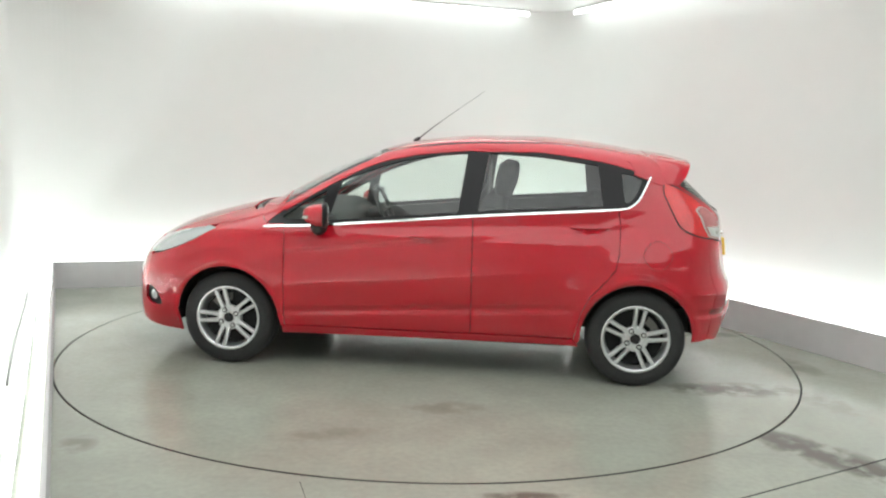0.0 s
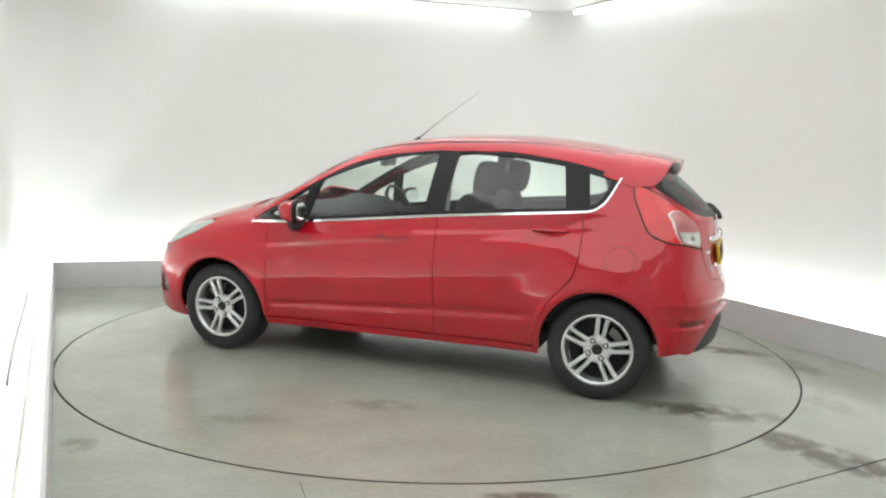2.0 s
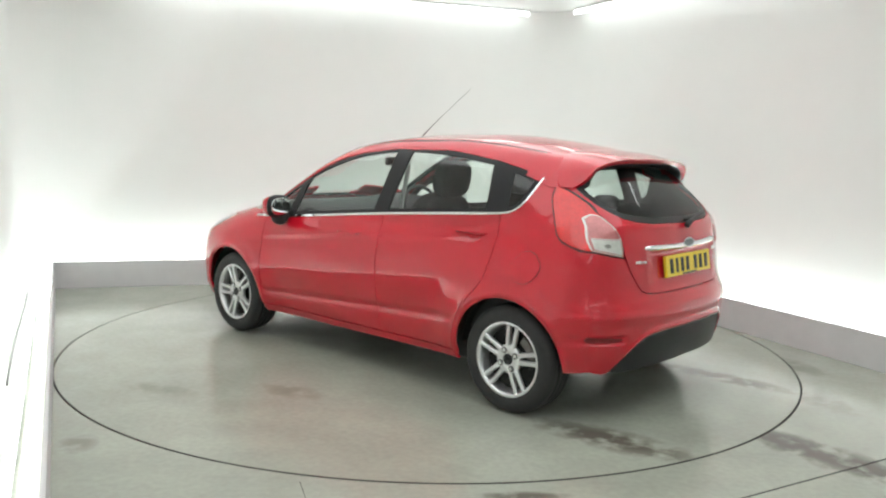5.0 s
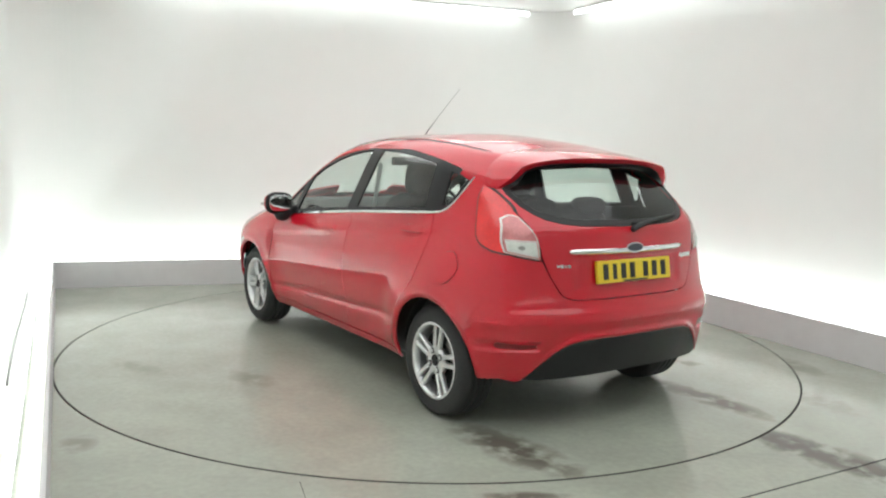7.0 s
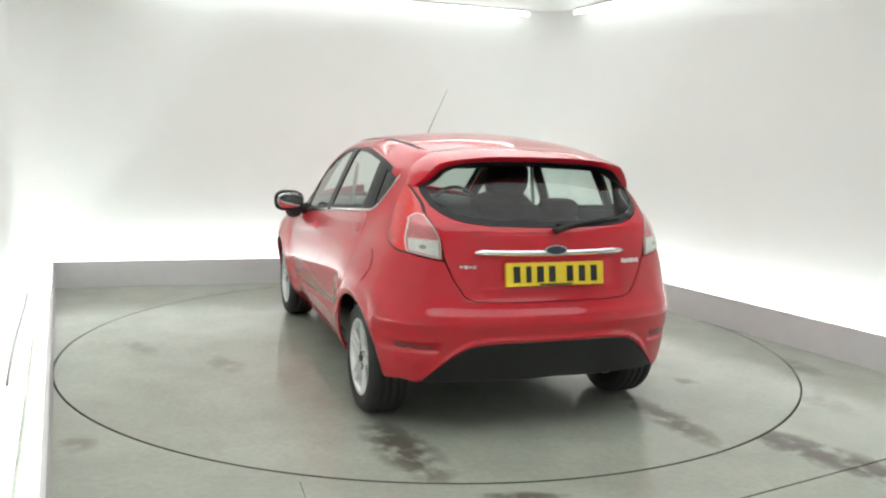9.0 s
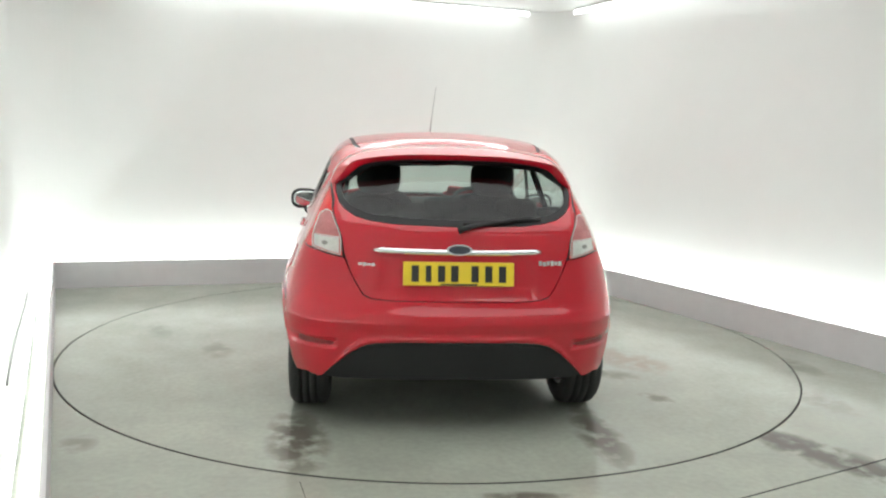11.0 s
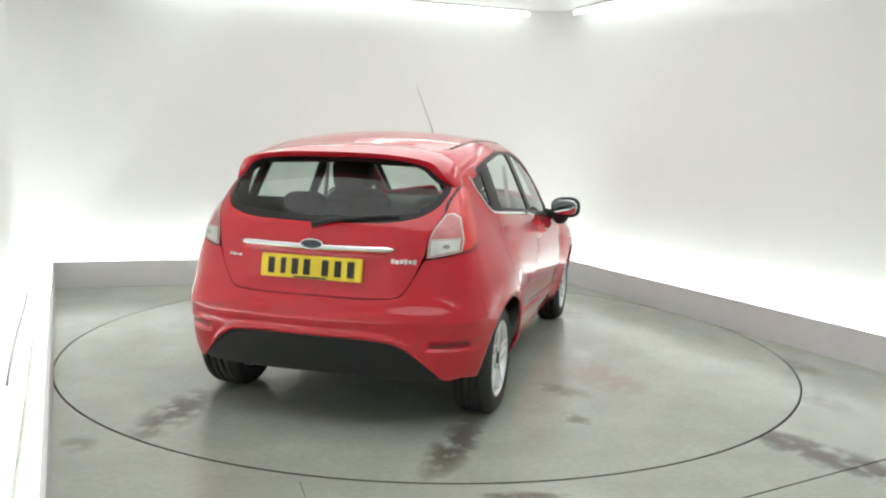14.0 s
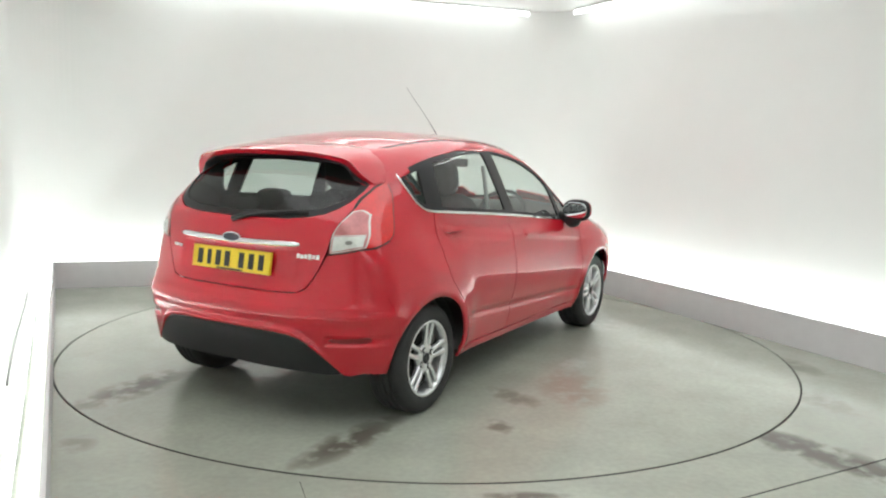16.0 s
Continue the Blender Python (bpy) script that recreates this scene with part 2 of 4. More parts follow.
def build_studio():
    inner, outer = rounded(offset_loop(0.30), 0.55, 20), rounded(offset_loop(0.42), 0.60, 20)
    names = ["wall_left", "wall_back", "wall_right", "wall_front"]
    for i, nm in enumerate(names):
        j = (i - 1) % 4
        strip_in = inner[j][10:] + inner[i][:11]
        strip_out = outer[j][10:] + outer[i][:11]
        pts = strip_in + strip_out[::-1]
        ob = part(nm, prism_bm([tuple(p) for p in pts], -0.06, CEIL + 0.02), M_WALL if i < 3 else M_FRONTWALL)
        tagged(ob, "smooth white studio wall washed by hidden light" if i < 3 else "unseen off-white front wall, added to bounce light onto the car", kind="structure")
    cl = offset_loop(0.45)
    tagged(part("ceiling", prism_bm([tuple(p) for p in cl], CEIL + 0.022, CEIL + 0.12), M_CEIL), "plain white studio ceiling", kind="structure")
    # plinth boards with a light trough behind
    b0, b1 = offset_loop(0.0), offset_loop(0.018)
    for i, nm in enumerate(["baseboard_left", "baseboard_back", "baseboard_right", "baseboard_front"]):
        j = (i - 1) % 4
        pts = [tuple(b0[j]), tuple(b0[i]), tuple(b1[i]), tuple(b1[j])]
        tagged(part(nm, prism_bm(pts, 0.001, 0.24), M_PLINTH), "low grey-white board hiding the wall lights", kind="structure")
    # floor with the round opening of the turntable
    fl = offset_loop(0.31)
    ring = [(math.cos(a) * (R_DISC + GAP), math.sin(a) * (R_DISC + GAP)) for a in (2 * math.pi * k / 180 for k in range(180))]
    pts = [Vector(p) for p in ring] + [Vector(p) for p in fl]
    edges = [(k, (k + 1) % 180) for k in range(180)] + [(180 + k, 180 + (k + 1) % 4) for k in range(4)]
    v, _, f, *_ = delaunay_2d_cdt(pts, edges, [], 4, 1e-5)
    keep = [t for t in f if (sum((v[k] for k in t), Vector((0, 0))) / 3).length > R_DISC + GAP * 0.9 or any(v[k].length > R_DISC + 0.05 for k in t)]
    me = bpy.data.meshes.new("floor")
    me.from_pydata([(p.x, p.y, 0) for p in v], [], [tuple(t) for t in keep])
    bm = bmesh.new()
    bm.from_mesh(me)
    bmesh.ops.recalc_face_normals(bm, faces=bm.faces)
    ext = bmesh.ops.extrude_face_region(bm, geom=bm.faces[:])
    bmesh.ops.translate(bm, vec=(0, 0, -0.04), verts=[g for g in ext["geom"] if isinstance(g, bmesh.types.BMVert)])
    tagged(part("floor", bm, M_FLOOR), "grey-green painted concrete studio floor, scuffed and stained", kind="structure")
    bm = bmesh.new()
    bmesh.ops.create_circle(bm, cap_ends=True, segments=96, radius=R_DISC + 0.2, matrix=Matrix.Translation((0, 0, -0.075)))
    tagged(part("pit_floor", bm, M_PIT), "dark bottom of the turntable pit", kind="structure")
    # saw-cut joints in the floor
    for (x0, y0), (x1, y1), w in (((2.95, -1.60), (0.9, -2.72), 0.007), ((-0.52, -2.445), (-0.36, -2.95), 0.0025)):
        a, b = Vector((x0, y0)), Vector((x1, y1))
        n = Vector((-(b - a).y, (b - a).x)).normalized() * w / 2
        tagged(part("floor_joint", prism_bm([tuple(a - n), tuple(b - n), tuple(b + n), tuple(a + n)], -0.02, 0.0015), M_SEAM), "thin dark joint cut into the floor", kind="structure")


def light_strip(name, a, b, z, radius, label, group, glow):
    root = tagged(new(name), label, "light", group)
    m = (a + b) / 2
    root.location = (m.x, m.y, z)
    h = (b - a) / 2
    part("tube", tube_mesh("tube", [(-h.x, -h.y, 0), (h.x, h.y, 0)], radius, 8), glow, root)
    d = h.normalized()
    n = Vector((-d.y, d.x)) * (radius * (1.6 if z < 1 else 0.7))
    rail = prism_bm([(-h.x - n.x, -h.y - n.y), (h.x - n.x, h.y - n.y), (h.x + n.x, h.y + n.y), (-h.x + n.x, -h.y + n.y)], -radius - 0.02, -radius + 0.002)
    if z > 1:
        bmesh.ops.translate(rail, vec=(0, 0, 2 * radius + 0.018), verts=rail.verts)
    part("rail", rail, M_WALL, root)
    return root


def build_lights():
    lo, hi = offset_loop(0.16), offset_loop(0.14)
    for i in range(3):
        j = (i - 1) % 4
        a, b = lo[j], lo[i]
        d = (b - a).normalized()
        light_strip("trough_light", a + d * (1.1 if i == 0 else 0.12), b - d * (2.0 if i == 2 else 0.12), 0.036, 0.014, "long white strip light lying behind the low board", "trough lights", M_LED)
        if i == 0:
            continue
        a, b = hi[j], hi[i]
        light_strip("cove_light", a + d * (0.9 if i == 1 else 0.33), b - d * (5.6 if i == 2 else 0.33), CEIL - 0.03, 0.022, "long white strip light along the ceiling edge", "cove lights", M_COVE)
    # unseen extra strip over the front wall, added as fill on the near side
    a, b = hi[2], hi[3]
    d = (b - a).normalized()
    light_strip("cove_light", a + d * 0.8, b - d * 0.8, CEIL - 0.03, 0.022, "long white strip light along the ceiling edge", "cove lights", M_COVE)


def build_cable():
    """A thin lead lying loose in the light trough along the left wall."""
    d = (A - D).normalized()
    n = Vector((-d.y, d.x))
    pts = []
    for k in range(24):
        u = 6.0 + 2.9 * k / 23
        p = D + d * u + n * (0.228 + 0.006 * math.sin(u * 2.1) - 0.008 * max(0.0, u - 7.5))
        pts.append((p.x, p.y, 0.007))
    cable = part("cable", tube_mesh("cable", pts, 0.007, 8), M_SEAM, smooth=True)
    tagged(cable, "thin dark cable lying behind the low board", "cable")


build_studio()
build_lights()
build_cable()

# ---- turntable ----


def build_turntable():
    bm = bmesh.new()
    top = bmesh.ops.create_circle(bm, cap_ends=True, segments=180, radius=R_DISC - 0.003)
    ring = top["verts"]
    low = [bm.verts.new((v.co.x * R_DISC / (R_DISC - 0.003), v.co.y * R_DISC / (R_DISC - 0.003), -0.003)) for v in ring]
    base = [bm.verts.new((v.co.x, v.co.y, -0.045)) for v in low]
    for a, b in ((ring, low), (low, base)):
        for k in range(180):
            bm.faces.new((a[k], a[(k + 1) % 180], b[(k + 1) % 180], b[k]))
    ob = part("turntable", bm, M_DISC)
    # dark band added at the rim to deepen the shade of the gap
    band = lathe_bm([(R_DISC - 0.004, 0.0012), (R_DISC + 0.0005, 0.0012), (R_DISC + 0.0005, -0.03), (R_DISC - 0.004, -0.03)], 180)
    band.transform(Matrix.Rotation(math.pi / 2, 4, "X"))
    part("edge_band", band, M_SEAM, ob, "dark band added at the rim to deepen the gap line")
    return tagged(ob, "round grey-green painted turntable with dark tyre marks", "turntable")


turntable = build_turntable()

# ---- the car: x forward, y to its left, z up, origin on the turntable's axis ----
CX, CY = -0.077, 0.036          # the car's middle from the axis
AXF, AXR, WZ, WR, WY = 1.2445, -1.2445, 0.288, 0.290, 0.815


def spline(*pts):
    """A smooth monotone curve through (x, value) points, clamped past its ends."""
    xs, ys = np.array([p[0] for p in pts], float), np.array([p[1] for p in pts], float)
    if xs[0] > xs[-1]:
        xs, ys = xs[::-1], ys[::-1]
    h, d = np.diff(xs), np.diff(ys) / np.diff(xs)
    m = np.empty(len(xs))
    m[0], m[-1] = d[0], d[-1]
    for i in range(1, len(xs) - 1):
        if d[i - 1] * d[i] <= 0:
            m[i] = 0
        else:
            w1, w2 = 2 * h[i] + h[i - 1], h[i] + 2 * h[i - 1]
            m[i] = (w1 + w2) / (w1 / d[i - 1] + w2 / d[i])

    def f(x):
        x = np.asarray(x, float)
        i = np.clip(np.searchsorted(xs, x) - 1, 0, len(h) - 1)
        t = np.clip((x - xs[i]) / h[i], 0, 1)
        a = ys[i] * (1 + 2 * t) * (1 - t) ** 2 + ys[i + 1] * t * t * (3 - 2 * t) + h[i] * (m[i] * t * (1 - t) ** 2 - m[i + 1] * t * t * (1 - t))
        return a + np.minimum(x - xs[0], 0) * m[0] + np.maximum(x - xs[-1], 0) * m[-1]
    return f


def step(x, a, b):
    t = np.clip((x - a) / (b - a), 0, 1)
    return t * t * (3 - 2 * t)


def smax(a, b, k):
    h = np.maximum(k - np.abs(a - b), 0) / k
    return np.maximum(a, b) + h * h * k / 4


BELT = spline((1.3, 0.85), (1.02, 0.878), (0.78, 0.890), (0.39, 0.925), (-0.26, 0.988), (-0.80, 1.032), (-1.15, 1.058), (-1.5, 1.08))
ROOF = spline((1.35, 0.865), (1.1, 1.016), (0.876, 1.152), (0.65, 1.262), (0.43, 1.348), (0.28, 1.393), (0.1, 1.43), (-0.26, 1.464), (-0.62, 1.468), (-0.97, 1.442), (-1.28, 1.395), (-1.6, 1.337))
HOOD = spline((2.10, 0.58), (1.979, 0.70), (1.856, 0.775), (1.673, 0.862), (1.533, 0.905), (1.334, 0.958), (1.137, 1.002), (0.9, 1.03), (-0.95, 1.06), (-1.30, 1.30), (-1.9, 1.32))
PLAN = spline((2.0, 0.66), (1.75, 0.765), (1.5, 0.815), (1.24, 0.838), (0.8, 0.842), (0.0, 0.848), (-0.8, 0.850), (-1.24, 0.842), (-1.5, 0.812), (-1.7, 0.765), (-1.9, 0.70))
SECT_REAR = spline((0.15, -0.11), (0.22, -0.070), (0.30, -0.040), (0.42, -0.018), (0.58, 0.0), (0.70, -0.006), (0.80, -0.026), (0.90, -0.063), (1.0, -0.108), (1.1, -0.158), (1.2, -0.213), (1.3, -0.27))
SECT = spline((0.15, -0.11), (0.22, -0.070), (0.30, -0.040), (0.42, -0.018), (0.58, 0.0), (0.70, 0.0), (0.80, -0.008), (0.88, -0.026), (0.94, -0.050), (0.97, -0.072), (1.0, -0.112), (1.10, -0.27))
CABIN = spline((1.3, 0.66), (1.0, 0.715), (0.6, 0.752), (0.0, 0.770), (-0.6, 0.772), (-1.0, 0.755), (-1.2, 0.720), (-1.35, 0.680), (-1.6, 0.60))
REAR = spline((0.2, 1.830), (0.28, 1.852), (0.40, 1.875), (0.48, 1.886), (0.52, 1.889), (0.545, 1.894), (0.562, 1.896), (0.60, 1.888), (0.642, 1.866), (0.70, 1.846), (0.83, 1.826), (0.93, 1.812), (1.01, 1.790), (1.05, 1.755), (1.1, 1.702), (1.2, 1.594), (1.3, 1.482), (1.4, 1.37))
GLASSR = spline((0.6, 1.70), (0.9, 1.76), (0.98, 1.785), (1.01, 1.780), (1.05, 1.748), (1.1, 1.698), (1.2, 1.592), (1.3, 1.482), (1.4, 1.37))
NOSE = spline((0.15, 1.99), (0.22, 2.055), (0.35, 2.070), (0.5, 2.062), (0.60, 2.035), (0.70, 1.99), (0.80, 1.90))


VALANCE = spline((0.0, 0.484), (0.20, 0.482), (0.36, 0.474), (0.43, 0.459), (0.50, 0.418), (0.545, 0.378), (0.59, 0.335), (0.64, 0.280))


def body(x, y, z):
    """Negative inside the car's outer skin."""
    ay = np.sqrt(y * y + 1e-6)
    belt = BELT(x)
    zz = z - (belt - 0.97) * step(z, 0.45, 0.85)
    back = step(x, -0.70, -1.25)
    side = PLAN(x) + SECT(zz) * (1 - back) + SECT_REAR(z) * back
    for xw in (AXF, AXR):
        r = np.hypot(x - xw, z - 0.295)
        side = side + (0.016 * np.exp(-((r - 0.345) / 0.035) ** 2) + 0.022 * np.exp(-((r - 0.40) / 0.11) ** 2)) * step(z, 0.12, 0.35)
    # shoulder crease through the handles, hollow lower doors, rib above the sill
    t = 0.824 - 0.108 * x - z
    side = side - 0.011 * step(t, -0.018, 0.026) * np.exp(-np.maximum(t, 0) / 0.070) * step(x, 1.15, 0.75) * step(x, -1.42, -1.0)
    mid = step(x, -0.96, -0.72) * step(x, 0.98, 0.80)
    w = np.clip(0.600 - 0.092 * x - z, -0.16, 0.20)
    side = side - 0.075 * (np.sqrt(w * w + 0.00006) - 0.0077) * mid
    rib = z - (0.378 - 0.058 * x)
    side = side - 0.011 * np.exp(-((rib - 0.025) / 0.022) ** 2) * mid
    side = side + 0.011 * np.exp(-((z - 0.566) / 0.018) ** 2) * step(x, -1.50, -1.68)
    low = ay - side
    low = smax(low, z - (HOOD(x) - 0.20 * y * y), 0.10)
    low = smax(low, x - (NOSE(z) - 0.30 * (ay / 0.75) ** 2.6), 0.10)
    rear_x = REAR(z) - 0.105 * (ay / 0.62) ** 2.4
    # recess for the number plate
    rear_x = rear_x - 0.008 * step(ay, 0.40, 0.33) * step(z, 0.70, 0.73) * step(z, 0.89, 0.865)
    # rolled lip over the lower valance, slots for the reflectors
    d = z - VALANCE(ay)
    rear_x = rear_x + 0.011 * np.exp(-((d - 0.014) / 0.013) ** 2) * step(ay, 0.60, 0.50)
    rear_x = rear_x - 0.014 * step(ay, 0.555, 0.585) * step(z, 0.432, 0.444) * step(z, 0.482, 0.468)
    low = smax(low, -x - rear_x, 0.13)
    low = np.maximum(low, 0.16 - z)
    dz = np.maximum(z - belt, -0.02)
    up = ay - (CABIN(x) - 0.40 * dz - 0.10 * dz * np.abs(dz))
    crown = 0.15 + 0.14 * step(x, 0.3, 0.9)
    up = smax(up, z - (ROOF(x) - crown * y * y), 0.10)
    up = smax(up, -x - (GLASSR(z) - 0.105 * (ay / 0.62) ** 2.4), 0.07)
    up = np.maximum(up, 0.55 - z)
    return -smax(-low, -up, 0.03)


def normals(p):
    e, g = 1e-3, []
    for k in range(3):
        d = np.zeros(3)
        d[k] = e
        a, b = p + d, p - d
        g.append(body(*a.T) - body(*b.T))
    g = np.stack(g, -1)
    return g / np.maximum(np.linalg.norm(g, axis=1, keepdims=True), 1e-9)


def lift(uv, way, level):
    """Points of the skin seen along an axis: way is 'y', 'z', '-x' or 'x'; uv are the two other coordinates."""
    n = len(uv)
    lo, hi = np.zeros(n), np.full(n, 1.15 if way == "y" else 1.7 if way == "z" else 2.3)
    if way == "z":
        lo += 0.3

    def at(s):
        if way == "y":
            return np.stack([uv[:, 0], s, uv[:, 1]], -1)
        if way == "z":
            return np.stack([uv[:, 0], uv[:, 1], s], -1)
        return np.stack([s if way == "x" else -s, uv[:, 0], uv[:, 1]], -1)
    # first crossing from outside
    s = hi.copy()
    done = np.zeros(n, bool)
    stepw = 0.03
    for _ in range(80):
        done |= body(*at(s).T) < level
        if done.all():
            break
        s = np.where(done, s, s - stepw)
    a, b = s, s + stepw
    for _ in range(16):
        m = (a + b) / 2
        inside = body(*at(m).T) < level
        a, b = np.where(inside, m, a), np.where(inside, b, m)
    return at((a + b) / 2)


def smooth_loop(pts, seg=6):
    """A closed outline; a point given with a third value of 1 is a sharp corner."""
    out, n = [], len(pts)
    for i in range(n):
        p0, p1, p2, p3 = (np.array(pts[(i + k) % n][:2], float) for k in (-1, 0, 1, 2))
        if len(pts[i]) > 2:
            p0 = 2 * p1 - p2
        if len(pts[(i + 1) % n]) > 2:
            p3 = 2 * p2 - p1
        for k in range(seg):
            t = k / seg
            out.append(0.5 * (2 * p1 + (p2 - p0) * t + (2 * p0 - 5 * p1 + 4 * p2 - p3) * t * t + (3 * p1 - p0 - 3 * p2 + p3) * t ** 3))
    return np.array(out)


def inside_poly(p, loop):
    x, y = p[:, 0], p[:, 1]
    c = np.zeros(len(p), bool)
    a, b = loop, np.roll(loop, -1, 0)
    for (x0, y0), (x1, y1) in zip(a, b):
        c ^= ((y0 > y) != (y1 > y)) & (x < (x1 - x0) * (y - y0) / (y1 - y0 + 1e-12) + x0)
    return c


def refine(loop, h):
    out = []
    for a, b in zip(loop, np.roll(loop, -1, 0)):
        k = max(1, int(np.ceil(np.linalg.norm(b - a) / h)))
        out += [a + (b - a) * j / k for j in range(k)]
    return np.array(out)


def skin(name, loop, way, level, material, parent, label="", holes=(), h=0.021, flip=1, depth=0.012, shape=None):
    """A panel of the skin inside an outline, with thickness at its edges."""
    loops = [refine(np.asarray(l, float), h) for l in (loop, *holes)]
    allp, edges = [], []
    for l in loops:
        k = len(allp)
        allp += list(l)
        edges += [(k + i, k + (i + 1) % len(l)) for i in range(len(l))]
    lo, hi = loops[0].min(0), loops[0].max(0)
    gx, gy = np.meshgrid(np.arange(lo[0] + h / 2, hi[0], h), np.arange(lo[1] + h / 2, hi[1], h))
    g = np.stack([gx.ravel(), gy.ravel()], -1)
    ok = inside_poly(g, loops[0])
    for l in loops[1:]:
        ok &= ~inside_poly(g, l)
    border = np.array(allp)
    g = g[ok]
    if len(g):
        d = np.sqrt(((g[:, None] - border[None]) ** 2).sum(-1)).min(1)
        g = g[d > h * 0.45]
    nb = len(allp)
    pts = [Vector(p) for p in allp] + [Vector(p) for p in g]
    v, e, f, ov, oe, of = delaunay_2d_cdt(pts, edges, [], 0, 1e-6)
    uv = np.array([tuple(p) for p in v])
    tri = np.array([t for t in f if len(t) == 3])
    cen = uv[tri].mean(1)
    ok = inside_poly(cen, loops[0])
    for l in loops[1:]:
        ok &= ~inside_poly(cen, l)
    tri = tri[ok]
    p = lift(uv, way, level)
    nor = normals(p)
    if shape is not None:
        p = shape(p, nor)
    q = p[tri]
    fn = np.cross(q[:, 1] - q[:, 0], q[:, 2] - q[:, 0])
    bad = (fn * nor[tri].mean(1)).sum(1) < 0
    tri[bad] = tri[bad][:, ::-1]
    # rim
    cnt = {}
    for t in tri:
        for i in range(3):
            a, b = int(t[i]), int(t[(i + 1) % 3])
            cnt[(a, b)] = cnt.get((a, b), 0) + 1
    rim = [k for k in cnt if (k[1], k[0]) not in cnt]
    verts, norms, faces = list(p), list(nor), [tuple(int(i) for i in t) for t in tri]
    for a, b in rim:
        k = len(verts)
        side = np.cross(p[b] - p[a], nor[a])
        side = side / max(np.linalg.norm(side), 1e-9)
        verts += [p[a], p[b], p[b] - nor[b] * depth, p[a] - nor[a] * depth]
        norms += [side] * 4
        faces.append((k + 1, k, k + 3, k + 2))
    verts, norms = np.array(verts), np.array(norms)
    if flip < 0:
        verts[:, 1] *= -1
        norms[:, 1] *= -1
        faces = [f[::-1] for f in faces]
    verts = verts + np.array([CX, CY, 0])
    me = bpy.data.meshes.new(name)
    me.from_pydata(verts.tolist(), [], faces)
    me.polygons.foreach_set("use_smooth", [True] * len(me.polygons))
    me.normals_split_custom_set_from_vertices(norms.tolist())
    return part(name, me, material, parent, label)


def arc(cx, cz, r, a0, a1, n=16):
    return [(cx + r * math.cos(radians(a0 + (a1 - a0) * k / n)), cz + r * math.sin(radians(a0 + (a1 - a0) * k / n))) for k in range(n + 1)]


def catmull(pts, seg=6):
    """An open smooth curve."""
    out, n = [], len(pts)
    P = [np.array(p, float) for p in pts]
    P = [2 * P[0] - P[1]] + P + [2 * P[-1] - P[-2]]
    for i in range(1, n):
        p0, p1, p2, p3 = P[i - 1:i + 3]
        for k in range(seg):
            t = k / seg
            out.append(tuple(0.5 * (2 * p1 + (p2 - p0) * t + (2 * p0 - 5 * p1 + 4 * p2 - p3) * t * t + (3 * p1 - p0 - 3 * p2 + p3) * t ** 3)))
    return out + [tuple(map(float, pts[-1]))]


def solid(name, bm, material, parent, label="", smooth=False):
    """A loose-shaped part given in the car's own coordinates."""
    bmesh.ops.translate(bm, vec=(CX, CY, 0), verts=bm.verts)
    return part(name, bm, material, parent, label, smooth)


def sub(name, bm, material, parent, label="", smooth=False):
    """A part of a part whose parent keeps the car's coordinates."""
    return solid(name, bm, material, parent, label, smooth)


car = tagged(new("car"), "glossy red five-door hatchback with silver alloy wheels on the turntable", "car")

# window line: top edge of the side glass, from the mirror corner to the rear tip
WINTOP = catmull([(1.0, 0.902), (0.80, 1.050), (0.586, 1.163), (0.374, 1.249), (0.165, 1.312), (-0.042, 1.347), (-0.281, 1.365), (-0.62, 1.355), (-0.957, 1.315), (-1.124, 1.282), (-1.285, 1.238)])
ARCH_R = 0.327


def edge45(x):
    """Where the skin turns from flank to roof at a station: (y, z)."""
    ys = np.linspace(0.30, 0.74, 89)
    p = lift(np.stack([np.full(89, x), ys], -1), "z", 0.0)
    n = normals(p)
    k = int(np.argmax(n[:, 1] > n[:, 2]))
    return float(ys[k]), float(p[k, 2])


def corner45(z):
    """Where the skin turns from tail to flank at a height: (x, y)."""
    ys = np.linspace(0.45, 0.83, 77)
    p = lift(np.stack([ys, np.full(77, z)], -1), "-x", 0.0)
    n = normals(p)
    k = int(np.argmax(n[:, 1] > -n[:, 0]))
    return float(p[k, 0]), float(ys[k])


CORNER = {z: corner45(z) for z in (1.20, 1.10, 1.0, 0.95, 0.90, 0.86, 0.845, 0.80, 0.69, 0.60, 0.50, 0.40, 0.33, 0.295)}
EDGE = [(float(x), *edge45(float(x))) for x in np.linspace(1.16, -1.40, 33)]
GUTTER = [(x, z + 0.010) for x, y, z in EDGE]


def belt_at(x, d=0.0):
    return (x, float(BELT(x)) + d)


def inset(poly, dx):
    """A convex-ish outline drawn in by dx."""
    l = np.asarray(poly, float)
    c = l.mean(0)
    a, b = np.roll(l, 1, 0), np.roll(l, -1, 0)
    t = b - a
    n = np.stack([-t[:, 1], t[:, 0]], -1)
    n /= np.maximum(np.linalg.norm(n, axis=1, keepdims=True), 1e-9)
    s = np.sign((n * (c - l)).sum(1).mean())
    return l + n * s * dx


def top_between(x0, x1, curve=WINTOP):
    """The stretch of a line from x0 back to x1."""
    xs, zs = np.array([p[0] for p in curve])[::-1], np.array([p[1] for p in curve])[::-1]
    n = max(2, int(abs(x1 - x0) / 0.04) + 1)
    return [(float(x), float(np.interp(x, xs, zs))) for x in np.linspace(x0, x1, n)]


